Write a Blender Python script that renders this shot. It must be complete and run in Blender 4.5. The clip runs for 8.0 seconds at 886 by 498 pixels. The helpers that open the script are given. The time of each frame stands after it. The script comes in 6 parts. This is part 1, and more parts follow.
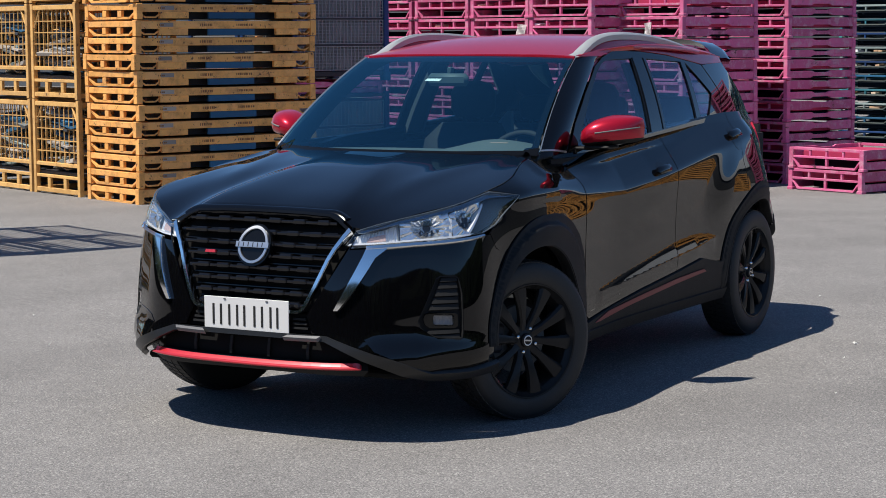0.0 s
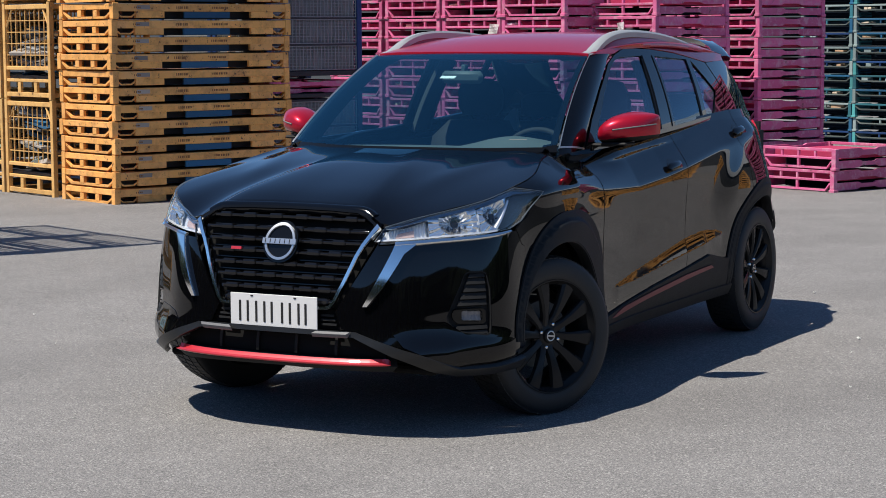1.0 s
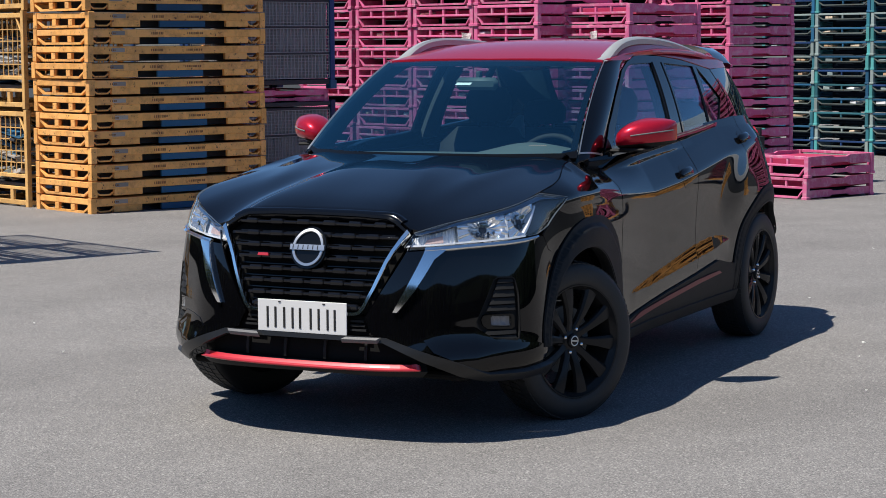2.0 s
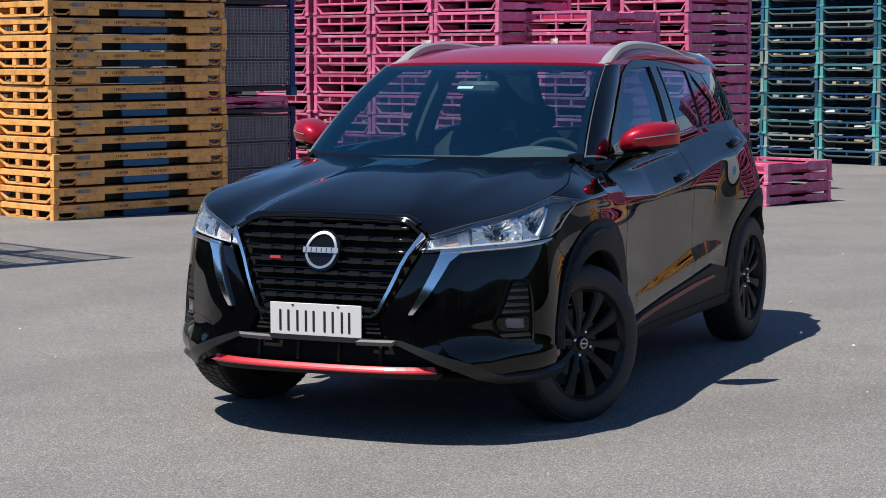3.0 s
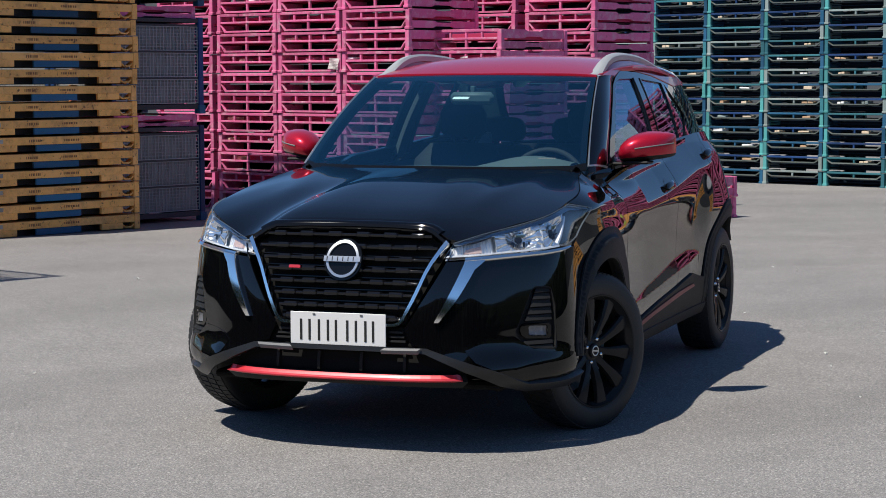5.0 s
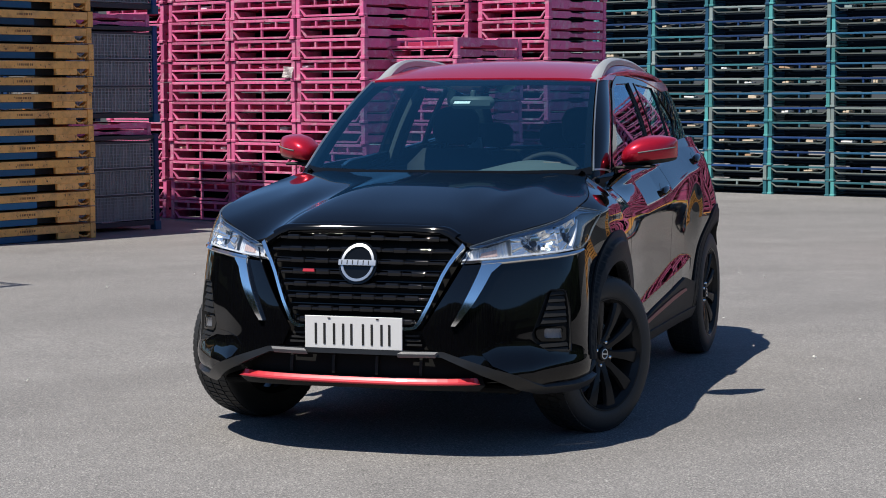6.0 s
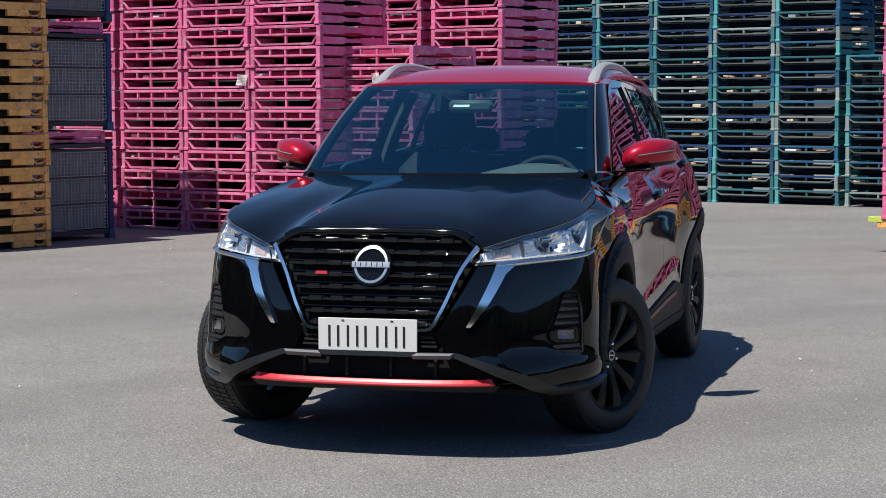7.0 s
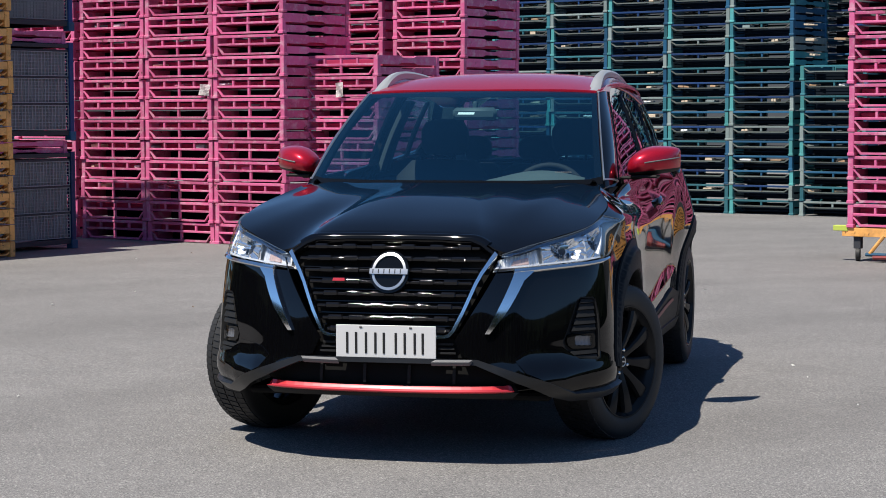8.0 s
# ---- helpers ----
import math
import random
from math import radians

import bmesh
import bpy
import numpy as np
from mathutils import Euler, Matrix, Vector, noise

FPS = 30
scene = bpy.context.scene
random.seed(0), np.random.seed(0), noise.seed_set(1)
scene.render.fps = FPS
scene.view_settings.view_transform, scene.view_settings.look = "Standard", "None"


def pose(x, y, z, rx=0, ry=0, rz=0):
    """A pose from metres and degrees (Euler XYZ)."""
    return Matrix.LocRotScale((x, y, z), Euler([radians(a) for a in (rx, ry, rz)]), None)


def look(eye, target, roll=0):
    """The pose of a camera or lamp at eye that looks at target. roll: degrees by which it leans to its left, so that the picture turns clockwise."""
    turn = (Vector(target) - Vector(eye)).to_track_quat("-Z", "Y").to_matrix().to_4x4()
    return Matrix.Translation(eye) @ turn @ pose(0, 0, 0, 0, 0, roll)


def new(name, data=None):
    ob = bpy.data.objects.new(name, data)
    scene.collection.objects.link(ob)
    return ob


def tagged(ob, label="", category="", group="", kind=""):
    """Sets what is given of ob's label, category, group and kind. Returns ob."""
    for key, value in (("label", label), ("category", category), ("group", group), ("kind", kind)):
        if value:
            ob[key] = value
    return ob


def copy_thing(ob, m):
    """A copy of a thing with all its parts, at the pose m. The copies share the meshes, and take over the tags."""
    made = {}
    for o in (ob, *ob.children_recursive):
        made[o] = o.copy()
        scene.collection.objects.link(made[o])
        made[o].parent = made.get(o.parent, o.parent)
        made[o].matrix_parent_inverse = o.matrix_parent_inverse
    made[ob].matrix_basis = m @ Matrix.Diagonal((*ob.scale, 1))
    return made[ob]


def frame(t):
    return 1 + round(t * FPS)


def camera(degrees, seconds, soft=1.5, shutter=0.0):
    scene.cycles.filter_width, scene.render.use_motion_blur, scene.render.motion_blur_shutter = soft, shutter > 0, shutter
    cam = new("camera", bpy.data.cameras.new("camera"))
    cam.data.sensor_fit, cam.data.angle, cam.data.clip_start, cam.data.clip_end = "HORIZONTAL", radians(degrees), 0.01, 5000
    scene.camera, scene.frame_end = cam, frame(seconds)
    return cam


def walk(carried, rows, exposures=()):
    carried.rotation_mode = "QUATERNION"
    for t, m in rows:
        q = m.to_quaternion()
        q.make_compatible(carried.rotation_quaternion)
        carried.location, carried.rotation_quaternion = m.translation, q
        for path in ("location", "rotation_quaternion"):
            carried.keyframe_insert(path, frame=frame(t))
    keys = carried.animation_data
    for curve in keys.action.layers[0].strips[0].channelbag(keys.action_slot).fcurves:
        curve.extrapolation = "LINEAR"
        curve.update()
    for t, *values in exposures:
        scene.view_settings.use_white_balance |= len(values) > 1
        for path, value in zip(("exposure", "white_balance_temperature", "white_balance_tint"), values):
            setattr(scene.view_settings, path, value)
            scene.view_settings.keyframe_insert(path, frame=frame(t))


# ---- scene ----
cam = camera(25.0, 8.0, soft=0.9)
PATH = [
    (0, (4.491, -7.269, 1.581), (3.515, -5.536, 1.366), -0.3),
    (0.5, (4.358, -7.367, 1.575), (3.407, -5.621, 1.359), -0.3),
    (1, (4.216, -7.459, 1.566), (3.291, -5.699, 1.352), -0.3),
    (2.5, (3.774, -7.706, 1.541), (2.93, -5.904, 1.342), -0.3),
    (3, (3.623, -7.773, 1.526), (2.813, -5.955, 1.331), -0.2),
    (3.5, (3.466, -7.849, 1.51), (2.691, -6.015, 1.32), -0.2),
    (4, (3.302, -7.923, 1.499), (2.564, -6.073, 1.315), -0.2),
    (4.5, (3.148, -7.987, 1.484), (2.445, -6.123, 1.306), -0.2),
    (6, (2.636, -8.154, 1.438), (2.043, -6.251, 1.277), -0.2),
    (6.5, (2.456, -8.214, 1.422), (1.901, -6.299, 1.266), -0.2),
    (7, (2.296, -8.272, 1.403), (1.778, -6.346, 1.253), -0.2),
    (7.5, (2.141, -8.321, 1.381), (1.66, -6.386, 1.237), -0.2),
    (8, (1.976, -8.361, 1.387), (1.523, -6.418, 1.248), -0.2),
]
walk(cam, [(t, look(eye, target, roll)) for t, eye, target, roll in PATH], exposures=((0, 0.45), (8, 0.45)))
# world, sun, exposure
SUN_DIR = Vector((0.28, 0.44, -1.0)).normalized()
sky_world = bpy.data.worlds.new("sky")
scene.world = sky_world
sky_world.use_nodes = True
_nt = sky_world.node_tree
_sky = _nt.nodes.new("ShaderNodeTexSky")
_sky.sky_type = "NISHITA"
_sky.sun_disc = False
_sky.sun_elevation = math.asin(-SUN_DIR.z)
_sky.sun_rotation = math.atan2(-SUN_DIR.x, -SUN_DIR.y)
_sky.air_density, _sky.dust_density, _sky.ozone_density = 0.5, 0.0, 5.0
_tint = _nt.nodes.new("ShaderNodeMix")
_tint.data_type, _tint.blend_type = "RGBA", "MULTIPLY"
_tint.inputs[0].default_value = 1.0
_tint.inputs[7].default_value = (0.77, 0.88, 0.87, 1.0)
_nt.links.new(_sky.outputs[0], _tint.inputs[6])
_nt.links.new(_tint.outputs[2], _nt.nodes["Background"].inputs[0])
_nt.nodes["Background"].inputs[1].default_value = 0.150
sun = new("sun", bpy.data.lights.new("sun", "SUN"))
sun.data.energy, sun.data.angle, sun.data.color = 5.0, radians(0.53), (1.0, 0.94, 0.84)
sun.rotation_mode = "QUATERNION"
sun.rotation_quaternion = SUN_DIR.to_track_quat("-Z", "Y")
sun.location = (-3, -4, 12)


# ---- materials
def mat_base(name):
    m = bpy.data.materials.new(name)
    m.use_nodes = True
    nt = m.node_tree
    return m, nt, nt.nodes["Principled BSDF"]


def coords(nt, scale=1.0):
    tc = nt.nodes.new("ShaderNodeTexCoord")
    mp = nt.nodes.new("ShaderNodeMapping")
    mp.inputs["Scale"].default_value = (scale,) * 3
    nt.links.new(tc.outputs["Object"], mp.inputs[0])
    return mp.outputs[0]


def noise_node(nt, vec, scale, detail=4.0, rough=0.55):
    n = nt.nodes.new("ShaderNodeTexNoise")
    n.inputs["Scale"].default_value, n.inputs["Detail"].default_value = scale, detail
    n.inputs["Roughness"].default_value = rough
    nt.links.new(vec, n.inputs["Vector"])
    return n


def ramp(nt, fac, stops):
    r = nt.nodes.new("ShaderNodeValToRGB")
    while len(r.color_ramp.elements) < len(stops):
        r.color_ramp.elements.new(0.5)
    for e, (p, c) in zip(r.color_ramp.elements, stops):
        e.position, e.color = p, (*c, 1.0) if len(c) == 3 else c
    nt.links.new(fac, r.inputs[0])
    return r.outputs[0]


def mix_rgb(nt, kind, fac, a, b):
    m = nt.nodes.new("ShaderNodeMix")
    m.data_type, m.blend_type = "RGBA", kind
    for sock, v in ((m.inputs[0], fac), (m.inputs[6], a), (m.inputs[7], b)):
        if isinstance(v, (int, float)):
            sock.default_value = v
        elif isinstance(v, tuple):
            sock.default_value = (*v, 1.0)
        else:
            nt.links.new(v, sock)
    return m.outputs[2]


def bump(nt, height, strength, dist=0.01):
    b = nt.nodes.new("ShaderNodeBump")
    b.inputs["Strength"].default_value, b.inputs["Distance"].default_value = strength, dist
    nt.links.new(height, b.inputs["Height"])
    return b.outputs[0]


def plain(name, color, rough=0.5, metal=0.0, coat=0.0, grain=0.0, scale=40.0, vary=0.12, spec=0.5):
    """A material with a fine grain and slow variation."""
    m, nt, p = mat_base(name)
    v = coords(nt)
    n1 = noise_node(nt, v, scale * 0.08, 3)
    n2 = noise_node(nt, v, scale, 5)
    dark = tuple(c * (1 - vary) for c in color)
    light = tuple(min(1, c * (1 + vary)) for c in color)
    c1 = ramp(nt, n1.outputs["Fac"], [(0.3, dark), (0.7, light)])
    nt.links.new(c1, p.inputs["Base Color"])
    p.inputs["Roughness"].default_value, p.inputs["Metallic"].default_value = rough, metal
    p.inputs["Coat Weight"].default_value = coat
    p.inputs["Coat Roughness"].default_value = 0.02
    p.inputs["Specular IOR Level"].default_value = spec
    if grain:
        nt.links.new(bump(nt, n2.outputs["Fac"], grain, 0.002), p.inputs["Normal"])
    return m


def car_paint(name, color, metal, rough=0.3, flake=0.0):
    m, nt, p = mat_base(name)
    p.inputs["Base Color"].default_value = (*color, 1)
    p.inputs["Metallic"].default_value, p.inputs["Roughness"].default_value = metal, rough
    p.inputs["Coat Weight"].default_value, p.inputs["Coat Roughness"].default_value = 1.0, 0.03
    p.inputs["Coat IOR"].default_value = 1.45
    p.inputs["Specular IOR Level"].default_value = 0.0 if metal == 0 else 0.3
    v = coords(nt)
    n = noise_node(nt, v, 6.0, 2)
    if flake:
        f = noise_node(nt, v, 900.0, 2)
        nt.links.new(ramp(nt, f.outputs["Fac"], [(0.35, tuple(c * 0.8 for c in color)), (0.65, tuple(min(1, c * 1.25) for c in color))]), p.inputs["Base Color"])
    nt.links.new(bump(nt, n.outputs["Fac"], 0.004, 0.01), p.inputs["Coat Normal"])
    return m


def painted_steel(name, color, rust=0.25, rough=0.55, vary=0.15, wear=0.0, bleach=0.0):
    """Chipped paint on steel: colour shift from object to object, scuffs and rust."""
    m, nt, p = mat_base(name)
    v = coords(nt)
    oi = nt.nodes.new("ShaderNodeObjectInfo")
    add = nt.nodes.new("ShaderNodeVectorMath")
    add.operation = "ADD"
    sc = nt.nodes.new("ShaderNodeVectorMath")
    sc.operation = "SCALE"
    sc.inputs[0].default_value = (17.0, 9.0, 5.0)
    nt.links.new(oi.outputs["Random"], sc.inputs["Scale"])
    nt.links.new(v, add.inputs[0])
    nt.links.new(sc.outputs[0], add.inputs[1])
    n1 = noise_node(nt, add.outputs[0], 3.0, 4)
    n2 = noise_node(nt, add.outputs[0], 22.0, 6, 0.7)
    base = ramp(nt, oi.outputs["Random"], [(0.0, tuple(c * (1 - vary) for c in color)), (1.0, tuple(min(1, c * (1 + vary)) for c in color))])
    fade = mix_rgb(nt, "MIX", ramp(nt, n1.outputs["Fac"], [(0.45, (0, 0, 0)), (0.8, (0.35, 0.35, 0.35))]), base, tuple(min(1, c * 0.8 + 0.20 * max(color)) for c in color))
    spots = ramp(nt, n2.outputs["Fac"], [(0.60, (0, 0, 0)), (0.68, (1, 1, 1))])
    spots2 = mix_rgb(nt, "MULTIPLY", 1.0, spots, (rust * 2.2,) * 3)
    worn = mix_rgb(nt, "MIX", spots2, fade, (0.10, 0.055, 0.035))
    if bleach:
        # sun-bleached patches and pale scratches
        n4 = noise_node(nt, add.outputs[0], 9.0, 5, 0.7)
        pale = tuple(c * 0.45 + 0.55 * max(color) for c in color)
        worn = mix_rgb(nt, "MIX", ramp(nt, n4.outputs["Fac"], [(0.50, (0, 0, 0)), (0.70, (bleach,) * 3)]), worn, pale)
    if wear:
        n3 = noise_node(nt, add.outputs[0], 7.0, 6, 0.68)
        grime = ramp(nt, n3.outputs["Fac"], [(0.46, (0, 0, 0)), (0.62, (wear,) * 3)])
        worn = mix_rgb(nt, "MIX", grime, worn, (0.20, 0.085, 0.035))
        chips = ramp(nt, n3.outputs["Fac"], [(0.655, (0, 0, 0)), (0.675, (0.9,) * 3)])
        worn = mix_rgb(nt, "MIX", chips, worn, (0.07, 0.04, 0.03))
    nt.links.new(worn, p.inputs["Base Color"])
    nt.links.new(ramp(nt, n2.outputs["Fac"], [(0.3, (rough * 0.85,) * 3), (0.7, (min(1, rough * 1.3),) * 3)]), p.inputs["Roughness"])
    p.inputs["Specular IOR Level"].default_value = 0.35
    nt.links.new(bump(nt, n2.outputs["Fac"], 0.25, 0.003), p.inputs["Normal"])
    return m


def glass(name, tint, rough=0.0, sheen=(1.0, 1.0, 1.0), f0=0.13):
    """Clear pane: tinted see-through plus mirror gloss by Fresnel."""
    m = bpy.data.materials.new(name)
    m.use_nodes = True
    nt = m.node_tree
    nt.nodes.clear()
    out = nt.nodes.new("ShaderNodeOutputMaterial")
    tr = nt.nodes.new("ShaderNodeBsdfTransparent")
    tr.inputs[0].default_value = (*tint, 1)
    gl = nt.nodes.new("ShaderNodeBsdfGlossy")
    gl.inputs["Roughness"].default_value = rough
    gl.inputs["Color"].default_value = (*sheen, 1)
    fr = nt.nodes.new("ShaderNodeLayerWeight")
    fr.inputs["Blend"].default_value = 0.5
    p5 = nt.nodes.new("ShaderNodeMath")
    p5.operation = "POWER"
    p5.inputs[1].default_value = 5.0
    nt.links.new(fr.outputs["Facing"], p5.inputs[0])
    base = nt.nodes.new("ShaderNodeMath")
    base.operation = "MULTIPLY_ADD"
    base.inputs[1].default_value, base.inputs[2].default_value = 0.98 - f0, f0
    nt.links.new(p5.outputs[0], base.inputs[0])
    mx = nt.nodes.new("ShaderNodeMixShader")
    nt.links.new(base.outputs[0], mx.inputs[0])
    nt.links.new(tr.outputs[0], mx.inputs[1])
    nt.links.new(gl.outputs[0], mx.inputs[2])
    nt.links.new(mx.outputs[0], out.inputs[0])
    return m


def cells(nt, vec, scale):
    """Random grains: a tone for each, and the distance from its middle."""
    vo = nt.nodes.new("ShaderNodeTexVoronoi")
    vo.inputs["Scale"].default_value = scale
    nt.links.new(vec, vo.inputs["Vector"])
    sep = nt.nodes.new("ShaderNodeSeparateColor")
    nt.links.new(vo.outputs["Color"], sep.inputs[0])
    return sep.outputs[0], vo.outputs["Distance"]


def asphalt_material():
    m, nt, p = mat_base("asphalt")
    v = coords(nt)
    big = noise_node(nt, v, 0.35, 5, 0.6)
    mid = noise_node(nt, v, 2.2, 5, 0.6)
    fine = noise_node(nt, v, 120.0, 4, 0.8)
    c1 = ramp(nt, big.outputs["Fac"], [(0.3, (0.166, 0.161, 0.160)), (0.7, (0.202, 0.196, 0.194))])
    c2 = mix_rgb(nt, "MULTIPLY", 1.0, c1, ramp(nt, mid.outputs["Fac"], [(0.25, (0.90,) * 3), (0.75, (1.08,) * 3)]))
    tone, rim = cells(nt, v, 210.0)
    c3 = mix_rgb(nt, "MULTIPLY", 1.0, c2, ramp(nt, tone, [(0.0, (0.62,) * 3), (0.6, (0.98,) * 3), (1.0, (1.50, 1.48, 1.44))]))
    c3 = mix_rgb(nt, "MULTIPLY", 1.0, c3, ramp(nt, fine.outputs["Fac"], [(0.34, (0.52,) * 3), (0.5, (1.0,) * 3), (0.66, (1.46,) * 3)]))
    # pale stone chips and dark pits
    chip, _ = cells(nt, v, 150.0)
    c4 = mix_rgb(nt, "MIX", ramp(nt, chip, [(0.965, (0, 0, 0)), (0.975, (0.6,) * 3)]), c3, (0.42, 0.41, 0.39))
    c4 = mix_rgb(nt, "MIX", ramp(nt, chip, [(0.025, (0.5,) * 3), (0.035, (0, 0, 0))]), c4, (0.06, 0.06, 0.06))
    # worn tyre arcs, faint
    wv = nt.nodes.new("ShaderNodeTexWave")
    wv.wave_type, wv.rings_direction = "RINGS", "Z"
    wv.inputs["Scale"].default_value, wv.inputs["Distortion"].default_value = 0.12, 3.0
    wv.inputs["Detail"].default_value = 3.0
    mp2 = nt.nodes.new("ShaderNodeMapping")
    mp2.inputs["Location"].default_value = (-9.0, 4.0, 0)
    nt.links.new(v, mp2.inputs[0])
    nt.links.new(mp2.outputs[0], wv.inputs["Vector"])
    c5 = mix_rgb(nt, "MULTIPLY", 1.0, c4, ramp(nt, wv.outputs["Fac"], [(0.75, (1.0,) * 3), (0.95, (0.92,) * 3)]))
    # hairline cracks
    wob = noise_node(nt, v, 1.3, 4, 0.7)
    crack = ramp(nt, wob.outputs["Fac"], [(0.497, (1.0,) * 3), (0.4995, (0.62,) * 3), (0.502, (1.0,) * 3)])
    gate = noise_node(nt, v, 0.23, 2)
    c6 = mix_rgb(nt, "MIX", ramp(nt, gate.outputs["Fac"], [(0.54, (0, 0, 0)), (0.60, (1, 1, 1))]), c5, mix_rgb(nt, "MULTIPLY", 1.0, c5, crack))
    nt.links.new(c6, p.inputs["Base Color"])
    p.inputs["Roughness"].default_value = 0.85
    p.inputs["Specular IOR Level"].default_value = 0.3
    h = nt.nodes.new("ShaderNodeMath")
    h.operation = "ADD"
    nt.links.new(fine.outputs["Fac"], h.inputs[0])
    nt.links.new(tone, h.inputs[1])
    nt.links.new(bump(nt, h.outputs[0], 0.22, 0.002), p.inputs["Normal"])
    return m


M_ASPHALT = asphalt_material()
M_PINK = painted_steel("pink_paint", (0.60, 0.118, 0.270), 0.16, 0.5, 0.26, wear=0.12, bleach=0.8)
M_YELLOW = painted_steel("ochre_paint", (0.86, 0.42, 0.115), 0.5, 0.55, 0.12, wear=0.34)
M_CAGE = painted_steel("cage_yellow_paint", (0.70, 0.41, 0.14), 0.25, 0.55, 0.1, wear=0.3)
M_BLUE = painted_steel("blue_paint", (0.014, 0.085, 0.165), 0.14, 0.55, 0.35)
M_PALBLUE = painted_steel("faded_blue_paint", (0.012, 0.080, 0.165), 0.2, 0.6, 0.6)
M_TEAL = painted_steel("teal_paint", (0.07, 0.29, 0.29), 0.2, 0.55, 0.3)
M_DULLTEAL = painted_steel("dull_teal_paint", (0.028, 0.135, 0.165), 0.14, 0.55, 0.4)
M_RUSTBAR = painted_steel("worn_steel_bar", (0.105, 0.125, 0.115), 0.42, 0.6, 0.4)
M_NAVY = painted_steel("navy_paint", (0.010, 0.040, 0.13), 0.12, 0.5, 0.35)
M_DARK = painted_steel("dark_steel", (0.035, 0.038, 0.045), 0.2, 0.6, 0.2)
M_PALE = painted_steel("pale_steel", (0.22, 0.275, 0.265), 0.25, 0.6, 0.25)
M_MESH = painted_steel("grey_mesh", (0.26, 0.27, 0.28), 0.15, 0.5, 0.12)
M_PAPER = plain("paper", (0.80, 0.80, 0.78), 0.7, vary=0.04)
# rack pink, deepened to carry the shade between the folded parts
M_PINKSHADE = painted_steel("shaded_pink_paint", (0.44, 0.028, 0.10), 0.1, 0.7, 0.3)
# near-black without gloss: the shade inside the rack piles put into the colour
M_RACKSHADE = painted_steel("rack_inside_shade", (0.007, 0.012, 0.019), 0.03, 0.8, 0.4)
M_RACKSHADE.node_tree.nodes["Principled BSDF"].inputs["Specular IOR Level"].default_value = 0.08
M_CARD = plain("cardboard", (0.42, 0.27, 0.16), 0.8)
M_CREAM = plain("cream_board", (0.58, 0.47, 0.34), 0.8)
M_SCRAPE = painted_steel("torn_label", (0.30, 0.27, 0.24), 0.2, 0.8, 0.45)
M_LETTER = plain("stencil_ink", (0.20, 0.085, 0.03), 0.7)
M_PAINT = car_paint("black_car_paint", (0.0018, 0.0018, 0.0024), 0.0, 0.4)
M_EDGE = car_paint("black_car_paint_edge", (0.0018, 0.0018, 0.0024), 0.0, 0.4)
M_EDGE.node_tree.nodes["Principled BSDF"].inputs["Coat Roughness"].default_value = 0.07
M_RED = car_paint("red_car_paint", (0.44, 0.008, 0.028), 0.5, 0.30, 0.2)
M_RED.node_tree.nodes["Principled BSDF"].inputs["Coat Weight"].default_value = 0.45
M_CHROME = plain("chrome", (0.80, 0.80, 0.79), 0.11, 1.0, vary=0.02)
M_SILVER = plain("satin_silver", (0.52, 0.53, 0.54), 0.32, 0.9, vary=0.03)
M_RAIL = plain("rail_silver", (0.42, 0.43, 0.43), 0.42, 0.45, vary=0.03)
M_FOG = plain("fog_bowl", (0.17, 0.17, 0.18), 0.45, 0.5, vary=0.03)
M_LINER = plain("grey_liner", (0.235, 0.238, 0.245), 0.7, grain=0.3, scale=60, vary=0.3)
M_LIP = plain("satin_black_lip", (0.009, 0.009, 0.009), 0.38, grain=0.1, scale=300)
M_LEDGE = plain("grey_ledge", (0.105, 0.105, 0.11), 0.4, vary=0.05)
M_DASH = plain("dash_top", (0.085, 0.10, 0.10), 0.75, grain=0.2)
M_PLASTIC = plain("black_plastic", (0.015, 0.015, 0.0152), 0.6, grain=0.25, scale=300, spec=0.18)
M_GLOSS = car_paint("gloss_black_plastic", (0.004, 0.004, 0.004), 0.0, 0.15)
M_GLOSS.node_tree.nodes["Principled BSDF"].inputs["Coat IOR"].default_value = 1.38
M_GRILLE = car_paint("gloss_black_grille", (0.005, 0.005, 0.006), 0.0, 0.2)
M_GRILLE.node_tree.nodes["Principled BSDF"].inputs["Coat Roughness"].default_value = 0.03
M_GRILLE.node_tree.nodes["Principled BSDF"].inputs["Coat IOR"].default_value = 1.46
M_VOID = plain("dark_inside", (0.012, 0.012, 0.012), 0.9, spec=0.03)
M_RUBBER = plain("tyre_rubber", (0.016, 0.016, 0.016), 0.62, grain=0.3, scale=120)
M_RIM = car_paint("black_rim_paint", (0.017, 0.017, 0.0175), 0.0, 0.4)
M_RIM.node_tree.nodes["Principled BSDF"].inputs["Coat Weight"].default_value = 0.45
M_RIM.node_tree.nodes["Principled BSDF"].inputs["Coat Roughness"].default_value = 0.22
M_SEAT = plain("seat_fabric", (0.012, 0.013, 0.016), 0.8, grain=0.3)
M_CABIN = plain("cabin_plastic", (0.016, 0.018, 0.021), 0.8, grain=0.2, spec=0.25)
M_HOODTRIM = plain("grey_mirror_shell", (0.065, 0.09, 0.095), 0.6)
M_LINING = plain("dark_lining", (0.035, 0.040, 0.043), 0.7)
M_GREYTRIM = plain("grey_trim", (0.13, 0.14, 0.14), 0.7)
# sheen tints the mirror gloss: extra sky blue painted into the reflections
M_GLASS = glass("tinted_glass", (0.43, 0.68, 0.73), f0=0.17, sheen=(0.38, 0.86, 1.0))
